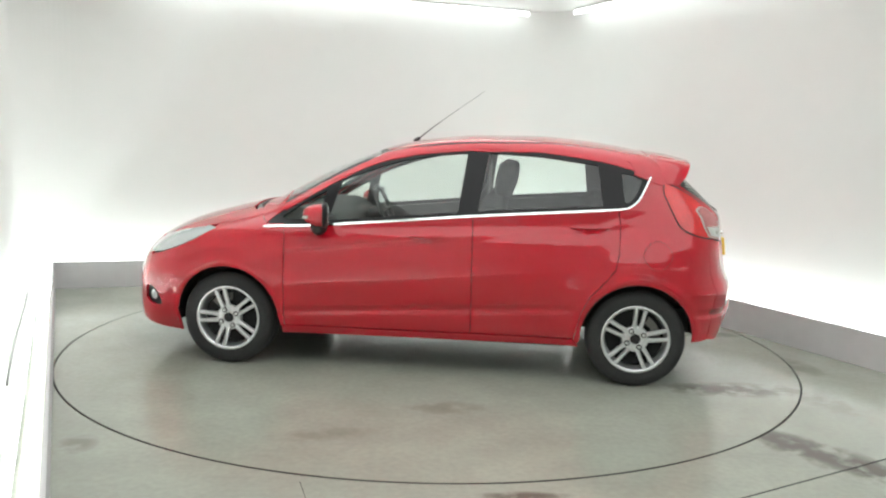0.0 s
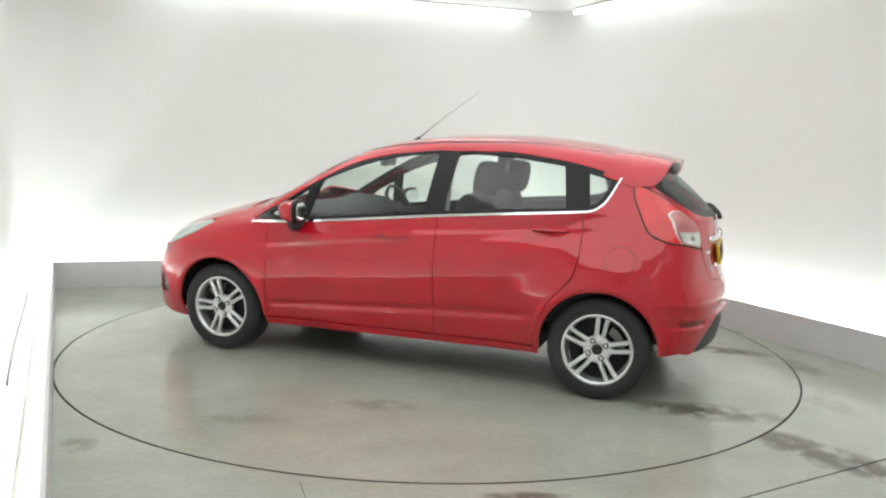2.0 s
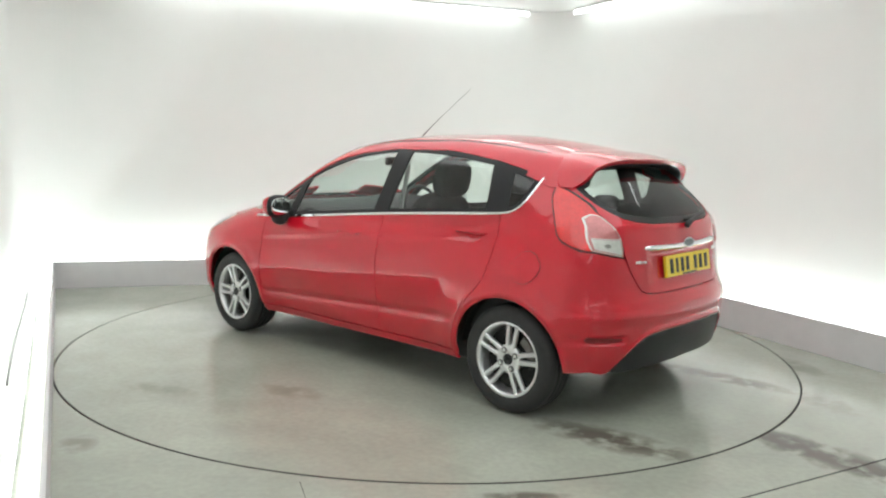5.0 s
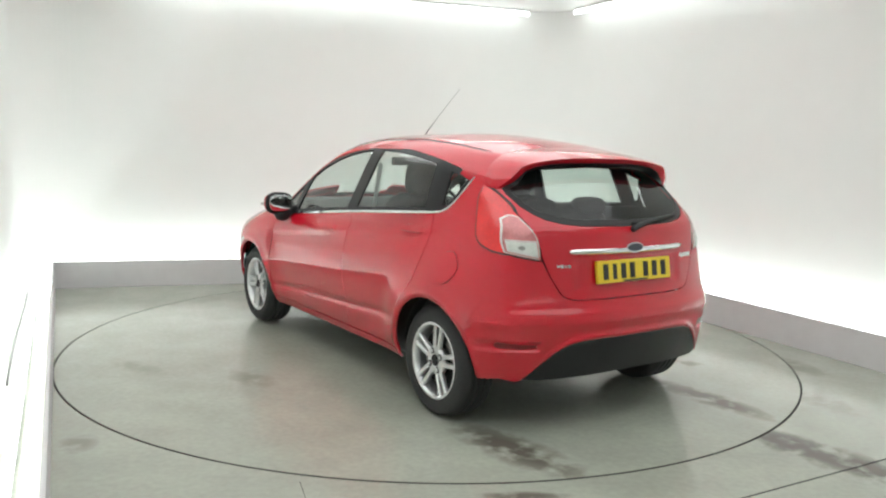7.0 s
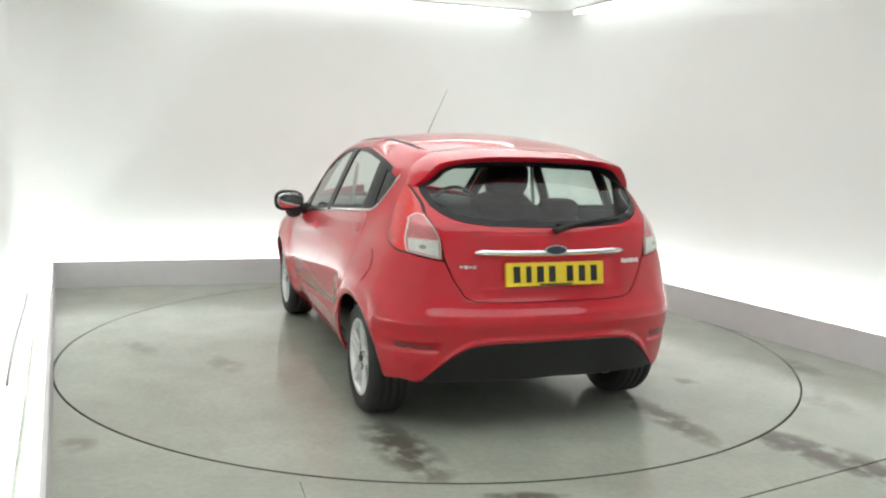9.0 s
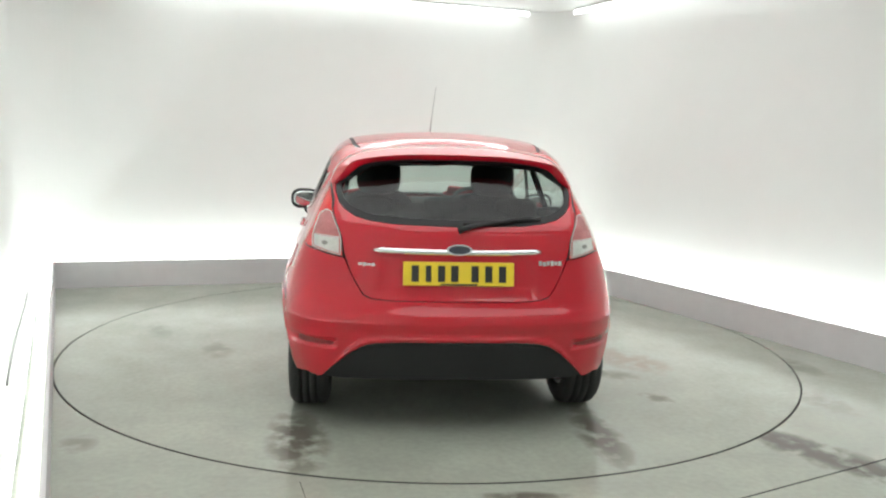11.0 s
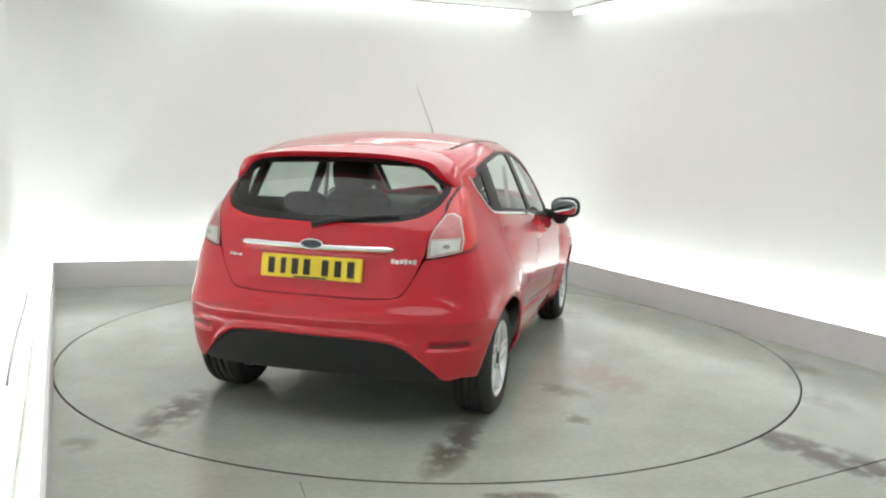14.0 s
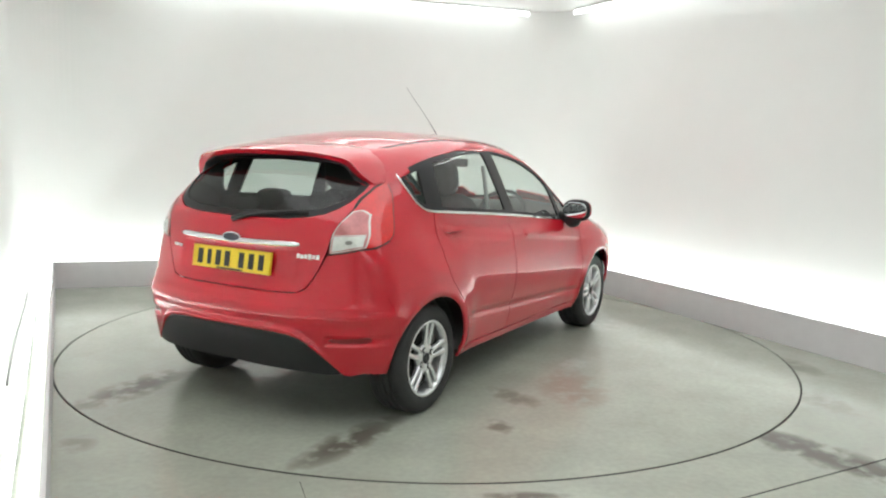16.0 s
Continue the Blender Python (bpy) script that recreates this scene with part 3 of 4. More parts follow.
def build_side(s):
    """One flank of the car; s is 1 for its left, -1 for its right."""
    lv = 0.0
    frnt = [(0.885, 0.262), (0.880, 0.45), (0.880, 0.62), (0.888, 0.80), (0.905, 0.885)]
    # front wing
    wing = [(1.825, 0.640), (1.80, 0.52), (1.74, 0.42), (1.585, 0.335)] + arc(AXF, 0.295, ARCH_R, 8, 176, 22) + [(0.912, 0.262)] + [(x + 0.0015, z) for x, z in frnt] + [(1.02, 0.882), (1.10, 0.935), (1.22, 0.955), (1.34, 0.915), (1.36, 0.842), (1.46, 0.775), (1.56, 0.725), (1.70, 0.675)]
    front_wing = skin("front_wing", wing, "y", lv, M_PAINT, car, flip=s)
    # headlamp
    hl = smooth_loop([(1.845, 0.655, 1), (1.79, 0.745), (1.70, 0.800), (1.58, 0.838), (1.46, 0.850), (1.352, 0.842, 1), (1.46, 0.782), (1.56, 0.733), (1.70, 0.682)], 4)
    lamp = skin("headlamp", hl, "y", lv + 0.001, M_HEADLENS, car, "clear swept-back headlamp", flip=s)
    # front bumper corner and fog lamp pocket
    fb = [(1.58, 0.175), (1.57, 0.25)] + [(1.575, 0.33), (1.735, 0.415), (1.795, 0.52), (1.82, 0.635), (1.85, 0.645), (1.93, 0.60), (1.96, 0.40), (1.93, 0.20)]
    fog = smooth_loop([(1.70, 0.345), (1.72, 0.40), (1.775, 0.445), (1.84, 0.445), (1.86, 0.38), (1.80, 0.335)], 4)
    skin("front_bumper_corner", fb, "y", lv, M_PAINT, car, holes=[fog], flip=s)
    skin("fog_lamp_surround", inset(fog, -0.01), "y", lv - 0.02, M_BLACK, car, "black fog lamp surround", flip=s)
    disc = [(1.775 + 0.030 * math.cos(a), 0.392 + 0.030 * math.sin(a)) for a in (2 * math.pi * k / 20 for k in range(20))]
    skin("fog_lamp", disc, "y", lv - 0.014, M_HEADLENS, car, "clear round fog lamp", flip=s, depth=0.006, h=0.02)
    # doors
    sill_z = 0.262
    fd = [(0.8825, sill_z), (0.8775, 0.45), (0.8775, 0.62), (0.8855, 0.80), (0.9025, 0.882)] + [belt_at(x, -0.012) for x in np.linspace(0.86, -0.256, 18)] + [(-0.262, 0.80), (-0.266, 0.55), (-0.264, 0.29), (-0.255, sill_z + 0.008)]
    fdoor = skin("front_door", fd, "y", lv, M_PAINT, car, flip=s, h=0.0115)
    rd = [(-0.259, sill_z + 0.008), (-0.268, 0.29), (-0.270, 0.55), (-0.266, 0.80), (-0.260, 0.985)] + [belt_at(x, -0.012) for x in np.linspace(-0.28, -1.11, 14)] + [(-1.125, 0.95), (-1.120, 0.80), (-1.10, 0.70), (-1.04, 0.625), (-0.965, 0.545), (-0.915, 0.44), (-0.888, 0.33), (-0.878, 0.275)]
    rdoor = skin("rear_door", rd, "y", lv, M_PAINT, car, flip=s, h=0.0115)
    # sill
    sl = [(0.905, 0.205), (0.905, 0.256)] + [(float(x), 0.256 + 0.008 * step(-x, -0.5, 0.6)) for x in np.linspace(0.8, -0.8, 20)] + [(-0.875, 0.266), (-0.91, 0.225)]
    skin("sill", sl, "y", lv + 0.001, M_PAINT, car, flip=s)
    # rear quarter
    tip = (-1.300, 1.238)
    q = [(-0.881, 0.262), (-0.891, 0.33), (-0.918, 0.44), (-0.968, 0.543), (-1.043, 0.622), (-1.103, 0.697), (-1.1235, 0.80), (-1.1285, 0.95), (-1.116, 1.052), (-1.16, 1.056), (-1.205, 1.078), (-1.24, 1.12), tip, (-1.330, 1.300), (-1.40, 1.300), (-1.47, 1.245), (-1.47, 1.20), (-1.379, 1.186), (-1.375, 1.150), (-1.413, 1.062), (-1.460, 0.965), (-1.508, 0.924), (-1.60, 0.893), (CORNER[0.90][0] - 0.015, 0.882), (CORNER[0.86][0] - 0.015, 0.860), (CORNER[0.80][0] - 0.015, 0.80), (CORNER[0.69][0] - 0.015, 0.690), (-1.60, 0.665), (-1.560, 0.56)] + arc(AXR, 0.295, ARCH_R, 154, -4, 22) + [(-0.905, 0.245)]
    skin("rear_quarter_panel", q, "y", lv, M_PAINT, car, flip=s)
    # fuel flap on the left flank
    if s > 0:
        fl = [(-1.345 + 0.082 * math.cos(a) * (0.9 + 0.1 * abs(math.cos(2 * a))), 0.790 + 0.080 * math.sin(a)) for a in (2 * math.pi * k / 32 for k in range(32))]
        cap = np.array(fl)
        skin("fuel_flap_gap", (cap - cap.mean(0)) * 1.022 + cap.mean(0), "y", 0.0012, M_SEAM, car, "dark gap round the filler flap", flip=s, depth=0.003, h=0.02)
        skin("fuel_flap", fl, "y", 0.0035, M_PAINT, car, "round red fuel filler flap", flip=s, depth=0.004, h=0.02)
    # side of the rear bumper
    rb = arc(AXR, 0.295, ARCH_R, 183, 152, 8) + [(-1.548, 0.56), (-1.59, 0.672), (CORNER[0.69][0] - 0.015, 0.688)] + [(CORNER[z][0] - 0.015, z) for z in (0.60, 0.50, 0.40, 0.33, 0.295)] + [(-1.62, 0.283), (-1.58, 0.280)]
    skin("rear_bumper_corner", rb, "y", lv - 0.0012, M_PAINT, car, flip=s)
    # tail lamp, wrapped round the corner
    tl = smooth_loop([(-1.386, 1.200, 1), (-1.384, 1.147), (-1.422, 1.062), (-1.468, 0.972), (-1.512, 0.934), (-1.605, 0.902), (CORNER[0.90][0] - 0.012, 0.893, 1)] + [(CORNER[z][0] - 0.012, z) for z in (0.95, 1.0)] + [(CORNER[1.10][0] - 0.004, 1.095), (-1.515, 1.148), (-1.45, 1.180)], 4)
    # larger black skin under the lamp paints the dark gap round it
    skin("tail_lamp_seal", inset(tl, -0.007), "y", lv + 0.002, M_BLACK, car, "black skin painting the dark gap round the tail lamp", flip=s, h=0.02)
    lamp = skin("tail_lamp", tl, "y", lv + 0.004, M_LENSRED, car, "red and clear wraparound tail lamp", flip=s, depth=0.02)
    # cant rail: the red strip over the side glass with the windscreen pillar
    cr = GUTTER + [(-1.40, 1.25), tip] + [(x, z + 0.012) for x, z in WINTOP[::-1][1:]] + [(1.02, 0.886), (1.10, 0.938)]
    skin("roof_pillar_strip", cr, "y", lv + 0.0005, M_PAINT, car, flip=s)
    skin("pillar_trim", [(x, z) for x, z in cr if x < 0.80], "y", lv - 0.020, M_HEADLINER, car, "grey pillar trim", flip=s, h=0.05, depth=0.003)
    qt = [(-1.13, 1.06), (-1.21, 1.085), (-1.245, 1.125), tip, (-1.40, 1.25), (-1.46, 1.18), (-1.60, 1.0), (-1.60, 0.90), (-1.13, 0.90)]
    skin("quarter_trim", qt, "y", lv - 0.025, M_CABIN, car, "dark quarter trim", flip=s, h=0.05, depth=0.003)
    # window trim
    outer = [(1.018, 0.890)] + [(x, z + 0.012) for x, z in WINTOP[1:]] + [(-1.298, 1.235), (-1.238, 1.115), (-1.203, 1.075), (-1.16, 1.053), (-1.12, 1.050)] + [belt_at(x, -0.012) for x in np.linspace(-1.08, 0.98, 40)]

    w1 = [(x, z - 0.014) for x, z in top_between(0.57, -0.205)] + [belt_at(x, 0.016) for x in np.linspace(-0.165, 0.632, 14)]
    w2 = [(x, z - 0.014) for x, z in top_between(-0.335, -0.985)] + [belt_at(x, 0.016) for x in np.linspace(-1.02, -0.285, 14)]
    w3 = [(-1.128, 1.258), (-1.20, 1.240), (-1.255, 1.222), (-1.210, 1.118), (-1.180, 1.090), (-1.150, 1.082)]
    w0 = [(0.80, 1.020), (0.70, 1.075), (0.66, 1.092), (0.695, 0.93), (0.70, 0.918), (0.90, 0.912), (0.93, 0.925)]
    trim = skin("window_surround", outer, "y", lv - 0.003, M_GLOSSBLACK, car, "gloss black window frames and pillars", holes=[w0, w1, w2, w3], flip=s, h=0.03)
    for nm, w in (("quarter_light", w0), ("front_door_window", w1), ("rear_door_window", w2), ("rear_quarter_window", w3)):
        g = skin(nm, inset(w, -0.006), "y", lv - 0.009, M_GLASS, car, "tinted clear side window", flip=s, depth=0.003, h=0.06)
        g.visible_shadow = False
    # chrome strip along the belt and up the rear corner
    path = [belt_at(x, -0.010) for x in np.linspace(1.03, -1.10, 44)] + catmull([(-1.12, 1.047), (-1.165, 1.054), (-1.207, 1.078), (-1.243, 1.12), (-1.303, 1.240)], 5)
    pa = np.array(path)
    t = np.gradient(pa, axis=0)
    n = np.stack([-t[:, 1], t[:, 0]], -1)
    n /= np.linalg.norm(n, axis=1, keepdims=True)
    hw = 0.0064 - 0.0018 * step(pa[:, :1], -1.0, -1.16)
    strip = np.concatenate([pa + n * hw, (pa - n * hw)[::-1]])
    skin("chrome_strip", strip, "y", lv + 0.005, M_CHROME, car, "bright chrome strip under the windows", flip=s, depth=0.008, h=0.05)
    # door handles
    for door, hx, hz in ((fdoor, 0.01, 0.862), (rdoor, -0.945, 0.948)):
        hp = [(hx - 0.105, hz - 0.018), (hx, hz - 0.027), (hx + 0.105, hz - 0.020), (hx + 0.11, hz + 0.006), (hx, hz + 0.016), (hx - 0.11, hz + 0.012)]
        cup = smooth_loop([(hx - 0.075, hz - 0.040), (hx + 0.07, hz - 0.043), (hx + 0.08, hz - 0.01), (hx, hz + 0.004), (hx - 0.08, hz - 0.005)], 4)
        skin("handle_cup", cup, "y", 0.0015, M_PAINT, door, "shaded red hollow behind the handle", flip=s, depth=0.002, h=0.02)
        handle = skin("door_handle", smooth_loop(hp, 4), "y", 0.0, M_PAINT, door, "red grab handle", flip=s, depth=0.03, h=0.015,
                      shape=lambda p, nr: p + nr * (0.030 * (1 - ((p[:, :1] - hx) / 0.118) ** 4)))
    # door mirror
    mx, my, mz = 0.640, 0.890, 0.962
    bm = bmesh.new()
    bmesh.ops.create_uvsphere(bm, u_segments=28, v_segments=18, radius=1.0)
    for v in bm.verts:
        c = v.co
        sgn = lambda a, pw: math.copysign(abs(a) ** pw, a)
        x, y, z = sgn(c.x, 0.8), sgn(c.y, 0.72), sgn(c.z, 0.72)
        if x < -0.12:
            x = -0.12 + (x + 0.12) * 0.12
        w = 1.0 - 0.18 * max(0, x)
        v.co = (mx + 0.115 * x, s * (my + 0.115 * y * w - 0.03 * x), mz + 0.072 * z * w * (1 + 0.10 * y))
    mirror = solid("door_mirror", bm, M_PAINT, car, "red door mirror on a black foot", smooth=True)
    bm = bmesh.new()
    bmesh.ops.create_uvsphere(bm, u_segments=24, v_segments=12, radius=1.0)
    for v in bm.verts:
        c = v.co
        v.co = (mx - 0.024 + 0.030 * c.x, s * (my + 0.123 * math.copysign(abs(c.y) ** 0.75, c.y)), mz + 0.0815 * math.copysign(abs(c.z) ** 0.75, c.z) * (1 + 0.1 * c.y))
    sub("mirror_frame", bm, M_GLOSSBLACK, mirror, "black mirror rim", True)
    bm = bmesh.new()
    bmesh.ops.create_uvsphere(bm, u_segments=24, v_segments=12, radius=1.0)
    for v in bm.verts:
        c = v.co
        v.co = (mx - 0.0505 + 0.006 * c.x, s * (my + 0.106 * math.copysign(abs(c.y) ** 0.75, c.y)), mz + 0.060 * math.copysign(abs(c.z) ** 0.75, c.z) * (1 + 0.1 * c.y))
    sub("mirror_glass", bm, M_MIRROR, mirror, "mirror glass", True)
    turn = Matrix.Translation((mx + CX, s * my + CY, mz)) @ Matrix.Rotation(radians(12 * s), 4, "Z") @ Matrix.Scale(0.92, 4) @ Matrix.Translation((-mx - CX, -s * my - CY, -mz))
    for o in (mirror, *mirror.children):
        o.data.transform(turn)
    foot = tube_mesh("foot", [(mx + 0.05, s * 0.735, 0.90), (mx + 0.035, s * 0.80, 0.900), (mx + 0.015, s * 0.86, 0.925)], [0.040, 0.036, 0.030], 12)
    sub("mirror_foot", foot, M_BLACK, mirror, "black mirror foot", True)
    bm = bmesh.new()
    bmesh.ops.create_uvsphere(bm, u_segments=20, v_segments=12, radius=1.0)
    for v in bm.verts:
        v.co = (mx + 0.020 + 0.050 * v.co.x, s * (my - 0.045 + 0.062 * v.co.y), mz - 0.072 + 0.058 * v.co.z)
    sub("mirror_underside", bm, M_BLACK, mirror, "black lower mirror cover", True)
    ind = box_bm(mx + 0.055, mx + 0.085, s * my - 0.05, s * my + 0.09, mz - 0.020, mz - 0.002, 0.004)
    sub("side_repeater", ind, M_LENSCLEAR, mirror, "clear side repeater lamp", True)


def mirror_half(pts):
    """An outline given for y from 0 up, closed across the middle."""
    return list(pts) + [(-a, b) for a, b in pts[::-1] if abs(a) > 1e-6]


def build_top():
    # bonnet
    bn = [(1.90, 0.0), (1.88, 0.25), (1.80, 0.48), (1.66, 0.60), (1.45, 0.665), (1.25, 0.675), (1.14, 0.66)]
    loop = [(x, y) for x, y in bn] + [(1.22, 0.40), (1.245, 0.0), (1.22, -0.40)] + [(x, -y) for x, y in bn[::-1][:-1]]
    skin("bonnet", loop, "z", 0.0015, M_PAINT, car, h=0.04)
    # windscreen with its black band and the scuttle
    ws_out = [(1.225, 0.0), (1.20, 0.38), (1.125, 0.625), (0.90, 0.612), (0.65, 0.590), (0.42, 0.565), (0.31, 0.545), (0.36, 0.30), (0.375, 0.0)]
    ws_out = ws_out + [(x, -y) for x, y in ws_out[::-1][1:-1]]
    ws_in = inset(ws_out, 0.035)
    skin("windscreen_band", ws_out, "z", -0.002, M_GLOSSBLACK, car, "black windscreen border", holes=[ws_in], h=0.04)
    g = skin("windscreen", inset(ws_out, 0.030), "z", -0.006, M_GLASS, car, "clear windscreen", h=0.07, depth=0.003)
    g.visible_shadow = False
    # roof
    rf = [(0.372, 0.0), (0.355, 0.30), (0.305, 0.500), (0.0, 0.518), (-0.40, 0.525), (-0.80, 0.518), (-1.10, 0.495), (-1.30, 0.46), (-1.31, 0.25), (-1.31, 0.0)]
    rf = rf + [(x, -y) for x, y in rf[::-1][1:-1]]
    skin("roof", rf, "z", 0.001, M_PAINT, car, h=0.04)
    for s in (1, -1):
        side = [(0.305, 0.503), (0.0, 0.521), (-0.40, 0.528), (-0.80, 0.521), (-1.10, 0.498), (-1.27, 0.47)]
        strip = side + [(x, y + 0.016) for x, y in side[::-1]]
        skin("roof_moulding", strip, "z", 0.0, M_BLACK, car, "black roof moulding", flip=s, h=0.04)
        rail = [(0.315, 0.520), (0.0, 0.538), (-0.40, 0.545), (-0.80, 0.538), (-1.10, 0.515), (-1.27, 0.488), (-1.40, 0.46)]
        edge = rail + [(x, max(y, 0.47) + 0.010) for x, y, z in EDGE[::-1]] + [(1.13, 0.630), (0.90, 0.615), (0.65, 0.594), (0.42, 0.570)]
        skin("roof_edge", edge, "z", 0.0, M_PAINT, car, flip=s, h=0.03)
    # aerial
    foot = tube_mesh("foot", [(0.215, 0, ROOF(0.21) - 0.004), (0.18, 0, ROOF(0.18) + 0.022)], [0.020, 0.009], 12)
    aerial = solid("aerial", foot, M_BLACK, car, "thin black roof aerial", True)
    sub("aerial_rod", tube_mesh("rod", [(0.185, 0, float(ROOF(0.18)) + 0.016), (0.10, 0, 1.502), (0.0, 0, 1.578), (-0.252, 0, 1.757)], [0.0046, 0.0028, 0.0015, 0.0009], 8), M_BLACK, aerial, "", True)


def build_rear():
    # tailgate below the glass
    half = [(0.0, 0.672), (0.30, 0.671), (0.398, 0.676), (0.440, 0.692), (0.462, 0.722), (0.500, 0.788), (0.535, 0.880), (0.548, 0.955), (0.591, 1.064), (0.602, 1.140), (0.613, 1.172), (0.614, 1.200), (0.600, 1.222), (0.590, 1.200), (0.589, 1.160), (0.569, 1.110), (0.537, 1.078), (0.487, 1.050), (0.42, 1.033), (0.315, 1.021), (0.0, 1.014)]
    tg = half + [(-a, b) for a, b in half[::-1][1:-1]]
    tailgate = skin("tailgate", tg, "-x", 0.0015, M_PAINT, car, h=0.022)
    # rear screen, black edge and clear middle
    gh = [(0.0, 1.016), (0.315, 1.023), (0.42, 1.035), (0.485, 1.052), (0.535, 1.080), (0.567, 1.112), (0.587, 1.160), (0.588, 1.200), (0.560, 1.250), (0.50, 1.295), (0.42, 1.318), (0.0, 1.335)]
    go = gh + [(-a, b) for a, b in gh[::-1][1:-1]]
    gi = inset(go, 0.030)
    skin("rear_screen_band", go, "-x", -0.001, M_GLOSSBLACK, tailgate, "black rear screen border", holes=[gi], h=0.03)
    g = skin("rear_screen", inset(go, 0.026), "-x", -0.004, M_GLASSR, tailgate, "tinted rear screen", h=0.06, depth=0.003)
    g.visible_shadow = False
    # bumper and black lower valance
    bt = [(0.0, 0.668), (0.30, 0.667), (0.40, 0.672), (0.443, 0.688), (0.466, 0.718), (0.504, 0.785), (0.536, 0.856), (0.62, 0.870), (CORNER[0.90][1] + 0.012, 0.884)] + [(CORNER[z][1] + 0.012, z) for z in (0.86, 0.80, 0.69, 0.60, 0.50, 0.40, 0.33, 0.295)] + [(0.66, 0.280)] + [(float(y), float(VALANCE(y)) + 0.001) for y in np.linspace(0.636, 0.0, 28)]
    bl = bt + [(-a, b) for a, b in bt[::-1][1:-1]]
    bumper = skin("rear_bumper", bl, "-x", 0.001, M_PAINT, car, "red rear bumper", h=0.0135)
    va = [(float(y), float(VALANCE(y)) - 0.001) for y in np.linspace(0.0, 0.630, 28)] + [(0.56, 0.282), (0.40, 0.288), (0.0, 0.298)]
    vl = va + [(-a, b) for a, b in va[::-1][1:-1]]
    skin("rear_valance", vl, "-x", -0.004, M_VALANCE, bumper, "black plastic lower valance", h=0.022, depth=0.03)
    for s in (1, -1):
        rf = smooth_loop([(0.575, 0.456), (0.62, 0.470), (0.70, 0.472), (0.745, 0.474), (0.745, 0.450), (0.68, 0.442), (0.62, 0.441)], 3)
        skin("reflector", rf, "-x", 0.003, M_LENSDARK, bumper, "bumper reflector with its slot's shade put into the dark red", flip=s, h=0.015, depth=0.006)
    # rear-facing side of the tail lamps, pillars beside the screen
    for s in (1, -1):
        base = [(0.546, 0.866), (0.556, 0.955), (0.598, 1.064), (0.606, 1.10)] + [(CORNER[z][1] + 0.010, z) for z in (1.0, 0.95)] + [(CORNER[0.90][1] + 0.010, 0.893), (0.62, 0.879)]
        # black skin again paints the gap, here round the rear-facing lens
        skin("tail_lamp_seal", inset(base, -0.006), "-x", 0.002, M_BLACK, car, "black skin painting the dark gap round the tail lamp", flip=s, h=0.02)
        lamp_inner = skin("tail_lamp_inner", base, "-x", 0.0042, M_LENSRED, car, "red inner face of the tail lamp", flip=s, depth=0.012, h=0.02)
        pil = [(0.600, 1.190), (0.635, 1.195), (0.645, 1.25), (0.60, 1.33), (0.50, 1.37), (0.40, 1.365), (0.40, 1.335), (0.455, 1.310), (0.505, 1.285), (0.555, 1.245), (0.580, 1.200)]
        skin("rear_pillar", pil, "-x", 0.004, M_PAINT, car, flip=s, depth=0.02, h=0.02)
        lens = smooth_loop([(0.556, 0.872, 1), (0.62, 0.886), (0.690, 0.902, 1), (0.688, 0.958), (0.659, 1.050, 1), (0.630, 1.068), (0.606, 1.064, 1), (0.560, 0.960)], 4)
        lamp = skin("tail_lamp_lens", lens, "-x", 0.0075, M_LENSPINK, car, "pale pink clear lamp lens", flip=s, depth=0.01, h=0.015)
        low = smooth_loop([(0.561, 0.877, 1), (0.62, 0.891), (0.684, 0.906, 1), (0.683, 0.955, 1), (0.62, 0.952), (0.563, 0.950, 1)], 4)
        rim = inset(lens, -0.0045)
        skin("lens_rim", rim, "-x", 0.006, M_LENSCLEAR, lamp_inner, "pale lens rim", flip=s, depth=0.006, h=0.015)
        skin("reversing_lamp", low, "-x", 0.0095, M_LENSCLEAR, lamp, "clear white reversing lamp", flip=s, depth=0.004, h=0.012)
        spot = [(0.630 + 0.015 * math.cos(a), 0.923 + 0.010 * math.sin(a)) for a in (2 * math.pi * k / 16 for k in range(16))]
        skin("lamp_bulb", spot, "-x", 0.0108, M_STEEL, lamp, "dark bulb socket in the lens", flip=s, depth=0.003, h=0.01)
        cut = [(0.562, 0.9515), (0.683, 0.9565), (0.683, 0.9605), (0.562, 0.9555)]
        skin("lens_divider", cut, "-x", 0.0108, M_LENSCLEAR, lamp, "bright rib across the lens", flip=s, depth=0.003, h=0.01)
    # chrome bar with the oval badge
    bar = lift(np.array([(y, 0.899 + 0.020 * y * y) for y in np.linspace(-0.398, 0.398, 25)]), "-x", 0.004)
    solid("tailgate_bar", tube_mesh("bar", [tuple(v) for v in bar], [0.008] + [0.0148] * 23 + [0.008], 16), M_CHROME, tailgate, "chrome bar over the number plate", True)
    ov = [(0.060 * math.cos(a), 0.913 + 0.025 * math.sin(a)) for a in (2 * math.pi * k / 32 for k in range(32))]
    skin("badge_rim", ov, "-x", 0.020, M_CHROME, tailgate, "chrome oval badge rim", depth=0.012, h=0.02)
    skin("badge", [(a * 0.86, 0.913 + (b - 0.913) * 0.78) for a, b in ov], "-x", 0.022, M_BLUE, tailgate, "dark blue oval badge", depth=0.004, h=0.02)
    for y0, y1, z0, z1, k in ((0.39, 0.47, 0.826, 0.842, 4), (-0.505, -0.385, 0.836, 0.860, 6)):
        w = (y1 - y0) / k
        for i in range(k):
            zz = (z0 + 0.003 * (i % 2), z1 - 0.002 * ((i + 1) % 3))
